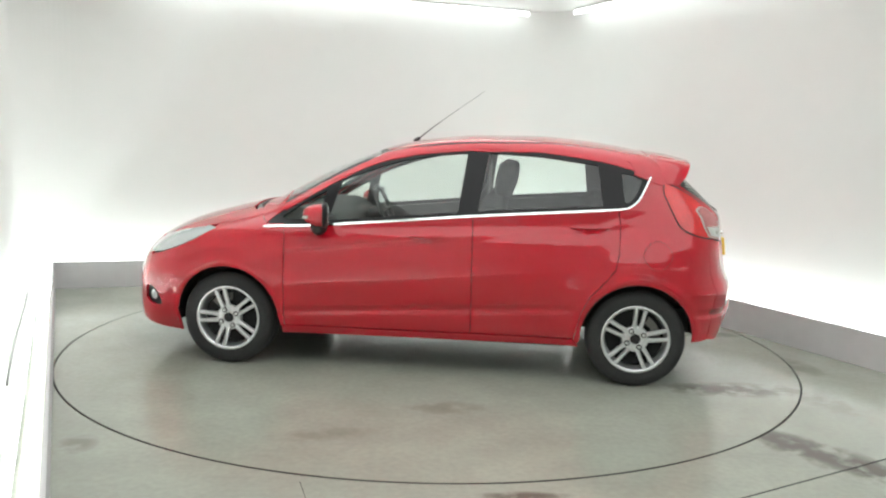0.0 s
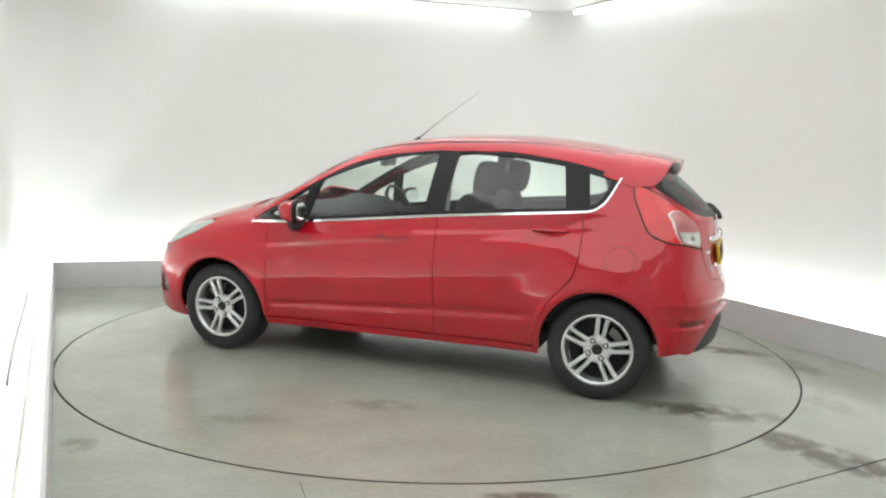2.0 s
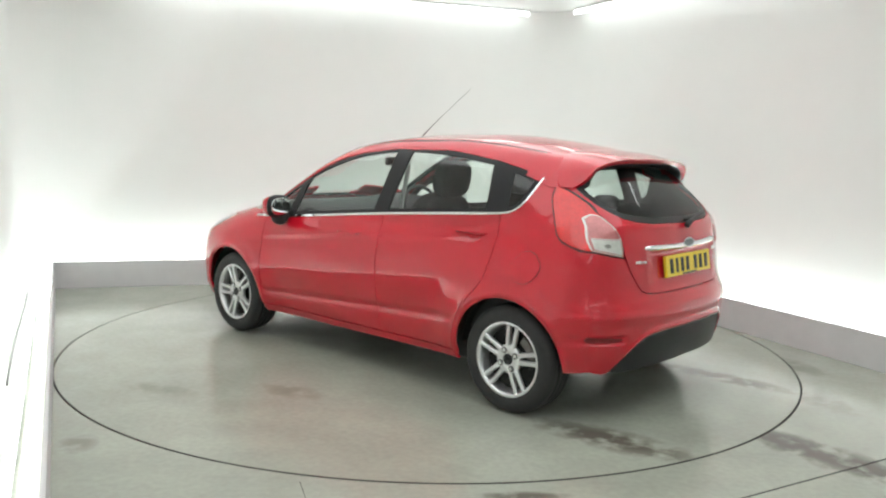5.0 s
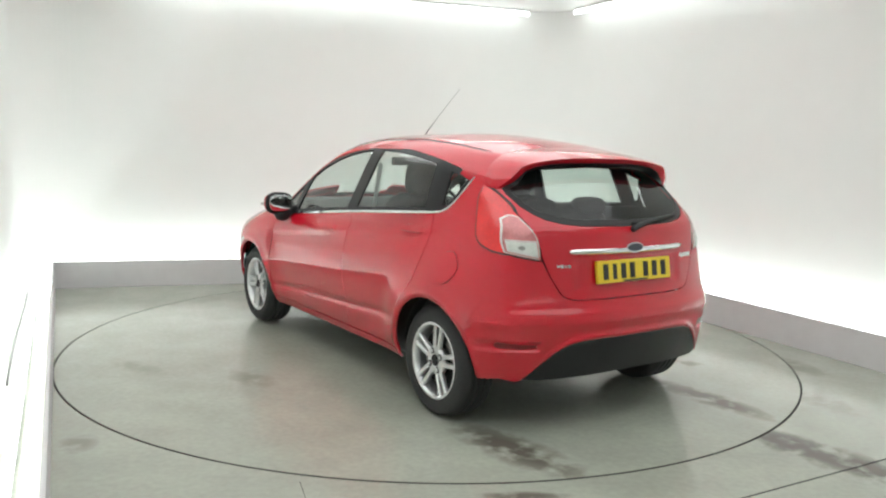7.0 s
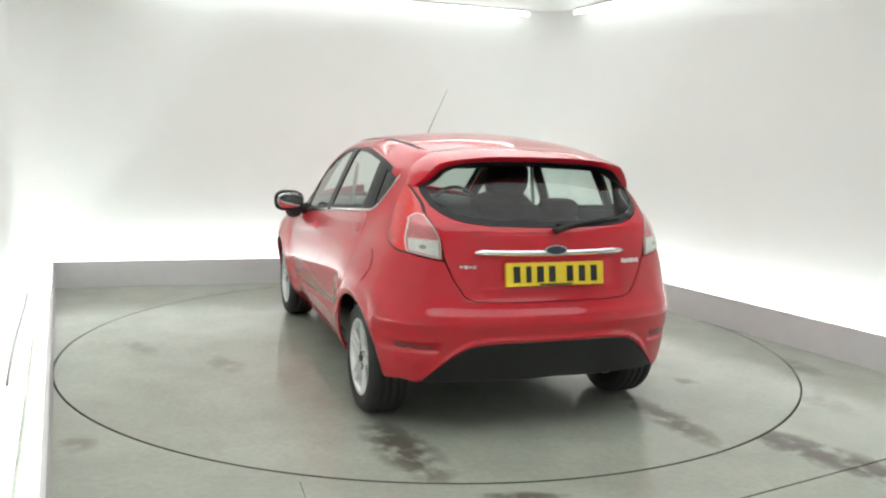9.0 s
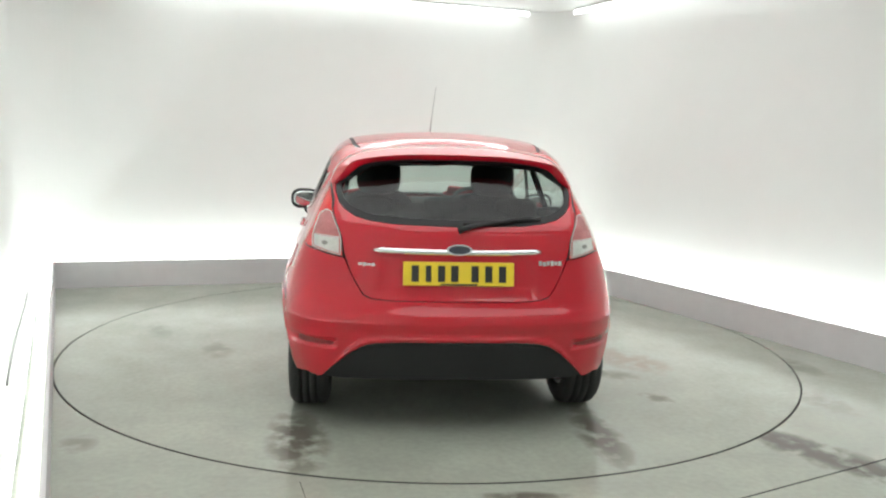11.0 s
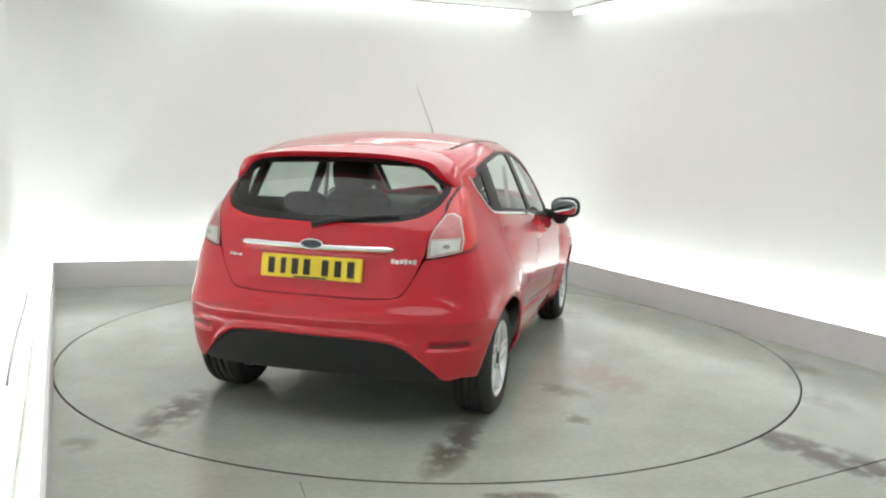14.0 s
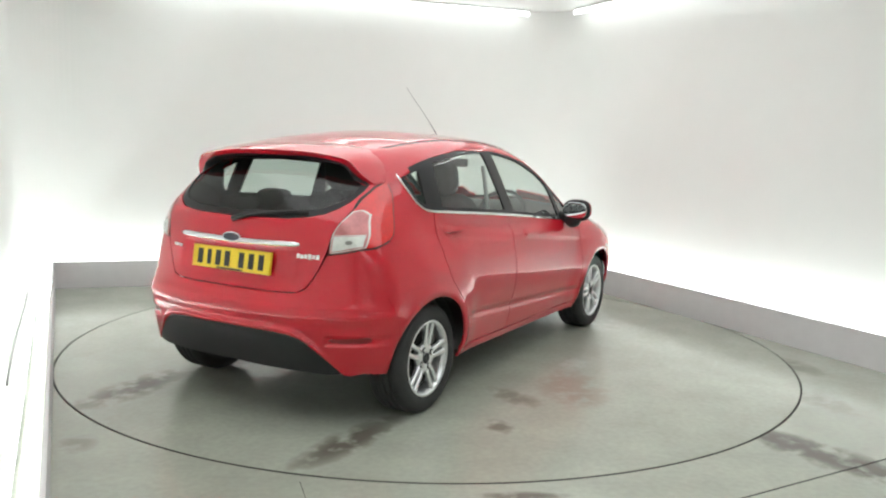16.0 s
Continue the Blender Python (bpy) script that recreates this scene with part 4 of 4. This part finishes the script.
            skin("lettering_bar", [(y0 + w * i + 0.002, zz[0]), (y0 + w * (i + 1) - 0.002, zz[0]), (y0 + w * (i + 1) - 0.002, zz[1]), (y0 + w * i + 0.002, zz[1])], "-x", 0.004, M_CHROME, tailgate, "small chrome lettering shape", depth=0.003, h=0.02)
    # number plate with plain bars
    zc, xc = 0.800, -(float(REAR(0.80)) + 0.006)
    tilt = Matrix.Translation((xc, 0, zc)) @ Matrix.Rotation(radians(9), 4, "Y")
    bm = box_bm(-0.006, 0.012, -0.26, 0.26, -0.0555, 0.0555, 0.003)
    bm.transform(tilt)
    plate = solid("number_plate", bm, M_PLATE, tailgate, "yellow rear number plate with plain black bars")
    ys = [0.205, 0.143, 0.082, 0.020, -0.075, -0.140, -0.205]
    for i, y in enumerate(ys):
        w = 0.017 if i != 1 else 0.013
        bm = box_bm(-0.0085, -0.004, y - w, y + w, -0.038, 0.038)
        bm.transform(tilt)
        sub("plate_bar", bm, M_INK, plate)
    bm = box_bm(-0.0085, -0.004, -0.085, 0.085, -0.0535, -0.0455)
    bm.transform(tilt)
    sub("dealer_strip", bm, M_INK, plate)
    # wiper
    pts = np.array([(0.005, 1.003), (-0.06, 1.022), (-0.15, 1.038), (-0.27, 1.052), (-0.36, 1.060)])
    q = lift(pts, "-x", 0.022)
    wiper = solid("rear_wiper", tube_mesh("arm", [tuple(v) for v in q], [0.016, 0.013, 0.010, 0.008, 0.006], 10), M_BLACK, tailgate, "black rear wiper arm", True)
    pts = np.array([(-0.02, 1.030), (-0.2, 1.040), (-0.40, 1.056)])
    q = lift(pts, "-x", 0.010)
    sub("wiper_blade", tube_mesh("blade", [tuple(v) for v in q], 0.008, 8), M_RUBBER, wiper, "", True)
    # roof spoiler over the screen, its ends turned down to the lamps
    us = [0.0, 0.2, 0.4, 0.5, 0.58, 0.66, 0.75]
    tip = [(-1.562, 0.0, 1.348), (-1.562, 0.20, 1.345), (-1.558, 0.40, 1.328), (-1.546, 0.505, 1.304), (-1.532, 0.540, 1.270), (-1.512, 0.568, 1.235), (-1.470, 0.602, 1.194)]
    lip = [(-1.532, 0.0, 1.318), (-1.532, 0.20, 1.317), (-1.530, 0.40, 1.299), (-1.522, 0.470, 1.275), (-1.516, 0.505, 1.246), (-1.498, 0.540, 1.216), (-1.466, 0.585, 1.189)]
    joint = [(-1.290, 0.0, 0), (-1.292, 0.20, 0), (-1.296, 0.40, 1.371), (-1.312, 0.500, 1.344), (-1.340, 0.574, 1.296), (-1.360, 0.603, 1.250), (-1.388, 0.622, 1.197)]
    seat = [(0.0, 1.302), (0.20, 1.300), (0.38, 1.284), (0.445, 1.262), (0.480, 1.238), (0.522, 1.210), (0.575, 1.186)]

    def curve(pts, k):
        return spline(*[(u, p[k]) for u, p in zip(us, pts)])
    for k in (0, 1):
        joint[k] = (joint[k][0], joint[k][1], float(lift(np.array([joint[k][:2]]), "z", 0.003)[0][2]))
    T, L, J = ([curve(q, k) for k in range(3)] for q in (tip, lip, joint))
    S = [curve(seat, k) for k in range(2)]
    bm = bmesh.new()
    rows = []
    for u in np.concatenate([-np.linspace(0.75, 0.0, 37), np.linspace(0.0, 0.75, 37)[1:]]):
        a, sg = abs(float(u)), (1 if u > 0 else -1)
        t, l, f = (np.array([float(c(a)) for c in q]) for q in (T, L, J))
        g = lift(np.array([[float(S[0](a)), float(S[1](a))]]), "-x", 0.003)[0]
        out = np.array([0, math.sin(min(a / 0.62, 1) ** 4 * 1.3), math.cos(min(a / 0.62, 1) ** 4 * 1.3)])
        prof = [f - 0.025 * out, f]
        prof += [f + (t - f) * k + out * 0.009 * math.sin(math.pi * k) for k in (0.06, 0.3, 0.55, 0.8, 0.95)]
        prof += [t, t + (l - t) * 0.12 - np.array([0.002, 0, 0]), t + (l - t) * 0.85, l, l + (g - l) * 0.5, g]
        rows.append([bm.verts.new((p[0], sg * p[1], p[2])) for p in prof])
    n = len(rows[0])
    under = []
    for r0, r1 in zip(rows, rows[1:]):
        for i in range(n):
            f = bm.faces.new((r0[i], r0[(i + 1) % n], r1[(i + 1) % n], r1[i]))
            if i in (9, 10, 11):
                under.append(f)
    bm.faces.new(rows[0]), bm.faces.new(rows[-1][::-1])
    for f in under:
        f.material_index = 1
    spoiler = solid("roof_spoiler", bm, M_PAINT, car, "red roof spoiler over the rear screen", True)
    spoiler.data.materials.append(M_GLOSSBLACK)
    spoiler.data.set_sharp_from_angle(angle=radians(38))


# reflector red darkened to hold the shade of its slot
M_LENSDARK = mat("reflector_shaded_red", (0.20, 0.008, 0.012), 0.35, coat=0.0)
for side_sign in (1, -1):
    build_side(side_sign)
build_top()
build_rear()


def build_front():
    half = [(0.0, 0.20), (0.45, 0.20), (0.62, 0.22), (0.66, 0.40), (0.66, 0.62), (0.52, 0.74), (0.30, 0.755), (0.0, 0.76)]
    lp = half + [(-a, b) for a, b in half[::-1][1:-1]]
    gr = [(0.0, 0.30), (0.35, 0.30), (0.45, 0.42), (0.38, 0.52), (0.0, 0.53)]
    gl = gr + [(-a, b) for a, b in gr[::-1][1:-1]]
    bumper = skin("front_bumper", lp, "x", 0.001, M_PAINT, car, "red front bumper", holes=[gl], h=0.04)
    skin("grille", inset(gl, -0.01), "x", -0.02, M_BLACK, bumper, "black front grille", h=0.05)


build_front()


def build_wheel(x, s):
    """A road wheel with its tyre, twin-spoke alloy rim, bolts and brake disc."""
    hub = lathe_bm([(0.030, -0.10), (0.125, -0.10), (0.125, -0.088), (0.030, -0.088)], 40)
    root = part("wheel", hub, M_STEEL, car, "road wheel with silver alloy rim")
    root.matrix_basis = pose(x + CX, s * (WY - 0.005) + CY, WZ) @ (Matrix() if s > 0 else Matrix.Rotation(math.pi, 4, "Z"))
    prof = [(0.196, 0.0), (0.205, 0.004), (0.232, 0.010), (0.262, 0.006), (0.280, -0.010), (0.2885, -0.028)]
    for g in (-0.060, -0.098, -0.136):
        prof += [(WR, g + 0.006), (WR - 0.008, g + 0.004), (WR - 0.008, g - 0.004), (WR, g - 0.006)]
    prof += [(0.2885, -0.165), (0.280, -0.182), (0.255, -0.198), (0.205, -0.194), (0.190, -0.180), (0.190, -0.02)]
    part("tyre", lathe_bm(prof, 72), M_RUBBER, root, "black rubber tyre with tread grooves", True)
    barrel = lathe_bm([(0.201, 0.003), (0.204, -0.004), (0.196, -0.016), (0.188, -0.030), (0.180, -0.09), (0.184, -0.18), (0.178, -0.18), (0.172, -0.09), (0.176, -0.03), (0.182, -0.010), (0.189, 0.002)], 72)
    part("rim", barrel, M_ALLOY, root, "silver alloy rim", True)
    # black disc stands in for the shade between the spokes
    part("brake_shield", lathe_bm([(0.030, -0.070), (0.170, -0.066), (0.171, -0.072), (0.030, -0.076)], 48), M_SPOKEGAP, root, "black disc standing in for the shade behind the spokes")
    caliper = bmesh.new()
    rows = []
    for k in range(7):
        a = radians((40 if x > 0 else 120) + 9 * k)
        rows.append([caliper.verts.new((r * math.cos(a), y, r * math.sin(a))) for r, y in ((0.105, -0.064), (0.105, -0.040), (0.150, -0.040), (0.150, -0.064))])
    for p0, p1 in zip(rows, rows[1:]):
        for i in range(4):
            caliper.faces.new((p0[i], p0[(i + 1) % 4], p1[(i + 1) % 4], p1[i]))
    caliper.faces.new(rows[0]), caliper.faces.new(rows[-1][::-1])
    part("brake_caliper", caliper, M_STEEL, root, "grey brake caliper")
    # five twin spokes
    for k in range(5):
        ang = radians(72 * k + (72 if x > 0 else 98))
        bm = bmesh.new()
        for e in (1, -1):
            ring = []
            for r, off, w, y in ((0.055, 0.0160, 0.0150, -0.012), (0.080, 0.0185, 0.0135, -0.008), (0.105, 0.0215, 0.0120, -0.006), (0.14, 0.0235, 0.0118, -0.005), (0.172, 0.0265, 0.0125, -0.004), (0.195, 0.029, 0.0155, -0.002)):
                row = []
                for dx, dy in ((-w, -0.022), (-w, -0.006), (-w * 0.6, 0.0), (w * 0.6, 0.0), (w, -0.006), (w, -0.022)):
                    u, v = r, e * off + dx
                    row.append(bm.verts.new((u * math.cos(ang) - v * math.sin(ang), y + dy, u * math.sin(ang) + v * math.cos(ang))))
                ring.append(row)
            for p0, p1 in zip(ring, ring[1:]):
                for i in range(6):
                    bm.faces.new((p0[i], p0[(i + 1) % 6], p1[(i + 1) % 6], p1[i]))
            bm.faces.new(ring[0]), bm.faces.new(ring[-1][::-1])
        part("spoke", bm, M_ALLOY, root, "twin alloy spoke")
    part("hub", lathe_bm([(0.001, -0.012), (0.058, -0.010), (0.074, -0.013), (0.079, -0.020), (0.079, -0.040), (0.001, -0.045)], 40), M_ALLOY, root, "alloy hub", True)
    part("centre_cap", lathe_bm([(0.0008, -0.006), (0.026, -0.007), (0.030, -0.009), (0.030, -0.016), (0.0008, -0.016)], 32), M_BLACK, root, "dark centre cap", True)
    for k in range(4):
        a = radians(62 + 90 * k)
        # flat black ring paints the shade of the bolt's recess
        cup = lathe_bm([(0.0105, -0.0085), (0.0165, -0.0085), (0.0165, -0.014), (0.0105, -0.014)], 16)
        bmesh.ops.translate(cup, vec=(0.053 * math.cos(a), 0, 0.053 * math.sin(a)), verts=cup.verts)
        part("bolt_recess", cup, M_BLACK, root, "black ring painting the shade of the bolt's recess")
        bm = lathe_bm([(0.0008, -0.004), (0.010, -0.004), (0.0115, -0.012), (0.0008, -0.020)], 6)
        bmesh.ops.translate(bm, vec=(0.053 * math.cos(a), 0, 0.053 * math.sin(a)), verts=bm.verts)
        part("wheel_bolt", bm, M_ALLOY, root, "steel wheel bolt")
    return root


for wx in (AXF, AXR):
    for ws in (1, -1):
        build_wheel(wx, ws)


def build_underbody():
    # dark floor pan with wheel wells, seen under the sills and through the arches
    bm = box_bm(-0.86, 0.86, -0.66, 0.66, 0.185, 0.42, 0.02)
    solid("floor_pan", bm, M_BLACK, car, "dark underbody")
    for x0, x1, w in ((0.86, 1.80, 0.56), (-1.70, -0.86, 0.56)):
        solid("chassis_block", box_bm(x0 + 0.002, x1, -w, w, 0.285, 0.62, 0.03), M_BLACK, car, "dark underbody block")
    for xw in (AXF, AXR):
        for s in (1, -1):
            bm = bmesh.new()
            a, b = [], []
            for k in range(25):
                t = radians((-8 if xw > 0 else 4) + (184 if xw > 0 else 174) * k / 24)
                co = (xw + 0.345 * math.cos(t), 0.295 + 0.345 * math.sin(t))
                a.append(bm.verts.new((co[0], s * 0.55, co[1]))), b.append(bm.verts.new((co[0], s * 0.775, co[1])))
            for k in range(24):
                bm.faces.new((a[k], a[k + 1], b[k + 1], b[k]))
            c = bm.verts.new((xw, s * 0.55, 0.295))
            for k in range(24):
                bm.faces.new((a[k], a[k + 1], c))
            solid("wheel_well", bm, M_BLACK, car, "black wheel arch liner")


def build_cabin():
    # tub up to the window line
    for s in (1, -1):
        bm = bmesh.new()
        lo, hi = [], []
        for x in np.linspace(0.98, -1.25, 24):
            yb = float(CABIN(x)) - 0.045
            lo.append([bm.verts.new((x, s * yb, 0.40)), bm.verts.new((x, s * (yb - 0.06), 0.40))])
            hi.append([bm.verts.new((x, s * yb, float(BELT(x)) - 0.012)), bm.verts.new((x, s * (yb - 0.06), float(BELT(x)) - 0.012))])
        for i in range(23):
            for q in ((lo[i][0], lo[i + 1][0], hi[i + 1][0], hi[i][0]), (hi[i][0], hi[i + 1][0], hi[i + 1][1], hi[i][1]), (hi[i][1], hi[i + 1][1], lo[i + 1][1], lo[i][1])):
                bm.faces.new(q)
        solid("door_lining", bm, M_CABIN, car, "dark grey door lining")
    solid("cabin_floor", box_bm(-1.55, 1.0, -0.62, 0.62, 0.43, 0.45), M_CABIN, car, "dark cabin carpet")
    # dashboard
    bm = bmesh.new()
    rows = []
    for y in np.linspace(-0.66, 0.66, 23):
        hood = 0.035 * math.exp(-((y + 0.36) / 0.16) ** 2)
        rows.append([bm.verts.new(v) for v in ((1.10, y, 0.90), (0.86, y, 0.980 + hood * 0.6), (0.70, y, 0.962 + hood), (0.60, y, 0.87 + hood * 0.5), (0.62, y, 0.72), (0.72, y, 0.50), (1.10, y, 0.50))])
    for r0, r1 in zip(rows, rows[1:]):
        for i in range(7):
            bm.faces.new((r0[i], r0[(i + 1) % 7], r1[(i + 1) % 7], r1[i]))
    bm.faces.new(rows[0]), bm.faces.new(rows[-1][::-1])
    solid("dashboard", bm, M_CABIN, car, "dark grey dashboard", True)
    # steering wheel on the right-hand side
    ring = [(0.48 + 0.07 * math.sin(a), -0.36 + 0.185 * math.cos(a), 0.905 + 0.165 * math.sin(a)) for a in (2 * math.pi * k / 40 for k in range(40))]
    wheel = solid("steering_wheel", tube_mesh("ring", ring, 0.014, 8, True), M_CABIN, car, "black steering wheel", True)
    sub("steering_hub", tube_mesh("hub", [(0.47, -0.36, 0.90), (0.66, -0.36, 0.84)], [0.065, 0.035], 14), M_CABIN, wheel, "", True)
    for dy, dz in ((0.17, 0.0), (-0.17, 0.0), (0.0, -0.15)):
        sub("steering_spoke", tube_mesh("spoke", [(0.475, -0.36, 0.90), (0.48 + 0.4 * dz, -0.36 + dy, 0.905 + dz)], 0.014, 8), M_CABIN, wheel, "", True)

    def cushion(cx, cy, cz, lx, ly, lz, lean, px=0.5):
        bm = bmesh.new()
        bmesh.ops.create_uvsphere(bm, u_segments=24, v_segments=16, radius=1.0)
        sg = lambda a, p: math.copysign(abs(a) ** p, a)
        m = Matrix.Translation((cx, cy, cz)) @ Matrix.Rotation(radians(lean), 4, "Y")
        for v in bm.verts:
            v.co = m @ Vector((lx * sg(v.co.x, px), ly * sg(v.co.y, px), lz * sg(v.co.z, px)))
        return bm
    for y in (0.36, -0.36):
        seat = solid("front_seat", cushion(0.02, y, 0.56, 0.27, 0.25, 0.09, -6), M_SEAT, car, "dark cloth front seat", True)
        sub("seat_back", cushion(-0.30, y, 0.79, 0.085, 0.24, 0.31, -14), M_SEAT, seat, "", True)
        sub("headrest", cushion(-0.435, y, 1.188, 0.066, 0.138, 0.112, -10, 0.6), M_SEAT, seat, "", True)
        for d in (0.06, -0.06):
            sub("headrest_post", tube_mesh("post", [(-0.385, y + d, 1.04), (-0.42, y + d, 1.12)], 0.007, 8), M_CHROME, seat, "", True)
    bench = solid("rear_bench", cushion(-0.62, 0, 0.60, 0.25, 0.62, 0.09, -4), M_SEAT, car, "dark cloth rear bench", True)
    sub("bench_back", cushion(-0.98, 0, 0.80, 0.09, 0.61, 0.27, -16), M_SEAT, bench, "", True)
    for y in (0.40, -0.40, 0.0):
        sub("headrest", cushion(-1.07, y, 1.050, 0.05, 0.12, 0.055, -10, 0.6), M_SEAT, bench, "", True)
    solid("parcel_shelf", box_bm(-1.62, -1.10, -0.56, 0.56, 0.955, 0.975, 0.006), M_CABIN, car, "dark parcel shelf")
    # headliner and interior mirror
    lp = [(0.30, 0.0), (0.26, 0.44), (-0.4, 0.47), (-1.0, 0.44), (-1.22, 0.36), (-1.22, 0.0)]
    lp = lp + [(x, -y) for x, y in lp[::-1][1:-1]]
    skin("headliner", lp, "z", -0.03, M_HEADLINER, car, "grey cloth headliner", h=0.08)
    solid("interior_mirror", box_bm(0.40, 0.43, -0.11, 0.11, 1.235, 1.295, 0.012), M_BLACK, car, "black interior mirror", True)
    for s in (1, -1):
        belt = tube_mesh("belt", [(-0.29, s * 0.60, 1.27), (-0.27, s * 0.635, 1.0), (-0.25, s * 0.65, 0.6)], 0.013, 6)
        solid("seat_belt", belt, M_BELT, car, "grey seat belt", True)


M_BELT = mat("belt_grey", (0.30, 0.30, 0.29), 0.8)
build_underbody()
build_cabin()


def motions():
    rate = -7.1062
    walk(turntable, [(t, pose(0, 0, 0, 0, 0, rate * t)) for t in range(0, 17)])
    walk(car, [(t, pose(0, 0, 0.0, 0, 0, 173.10 + rate * t)) for t in range(0, 17)])


motions()
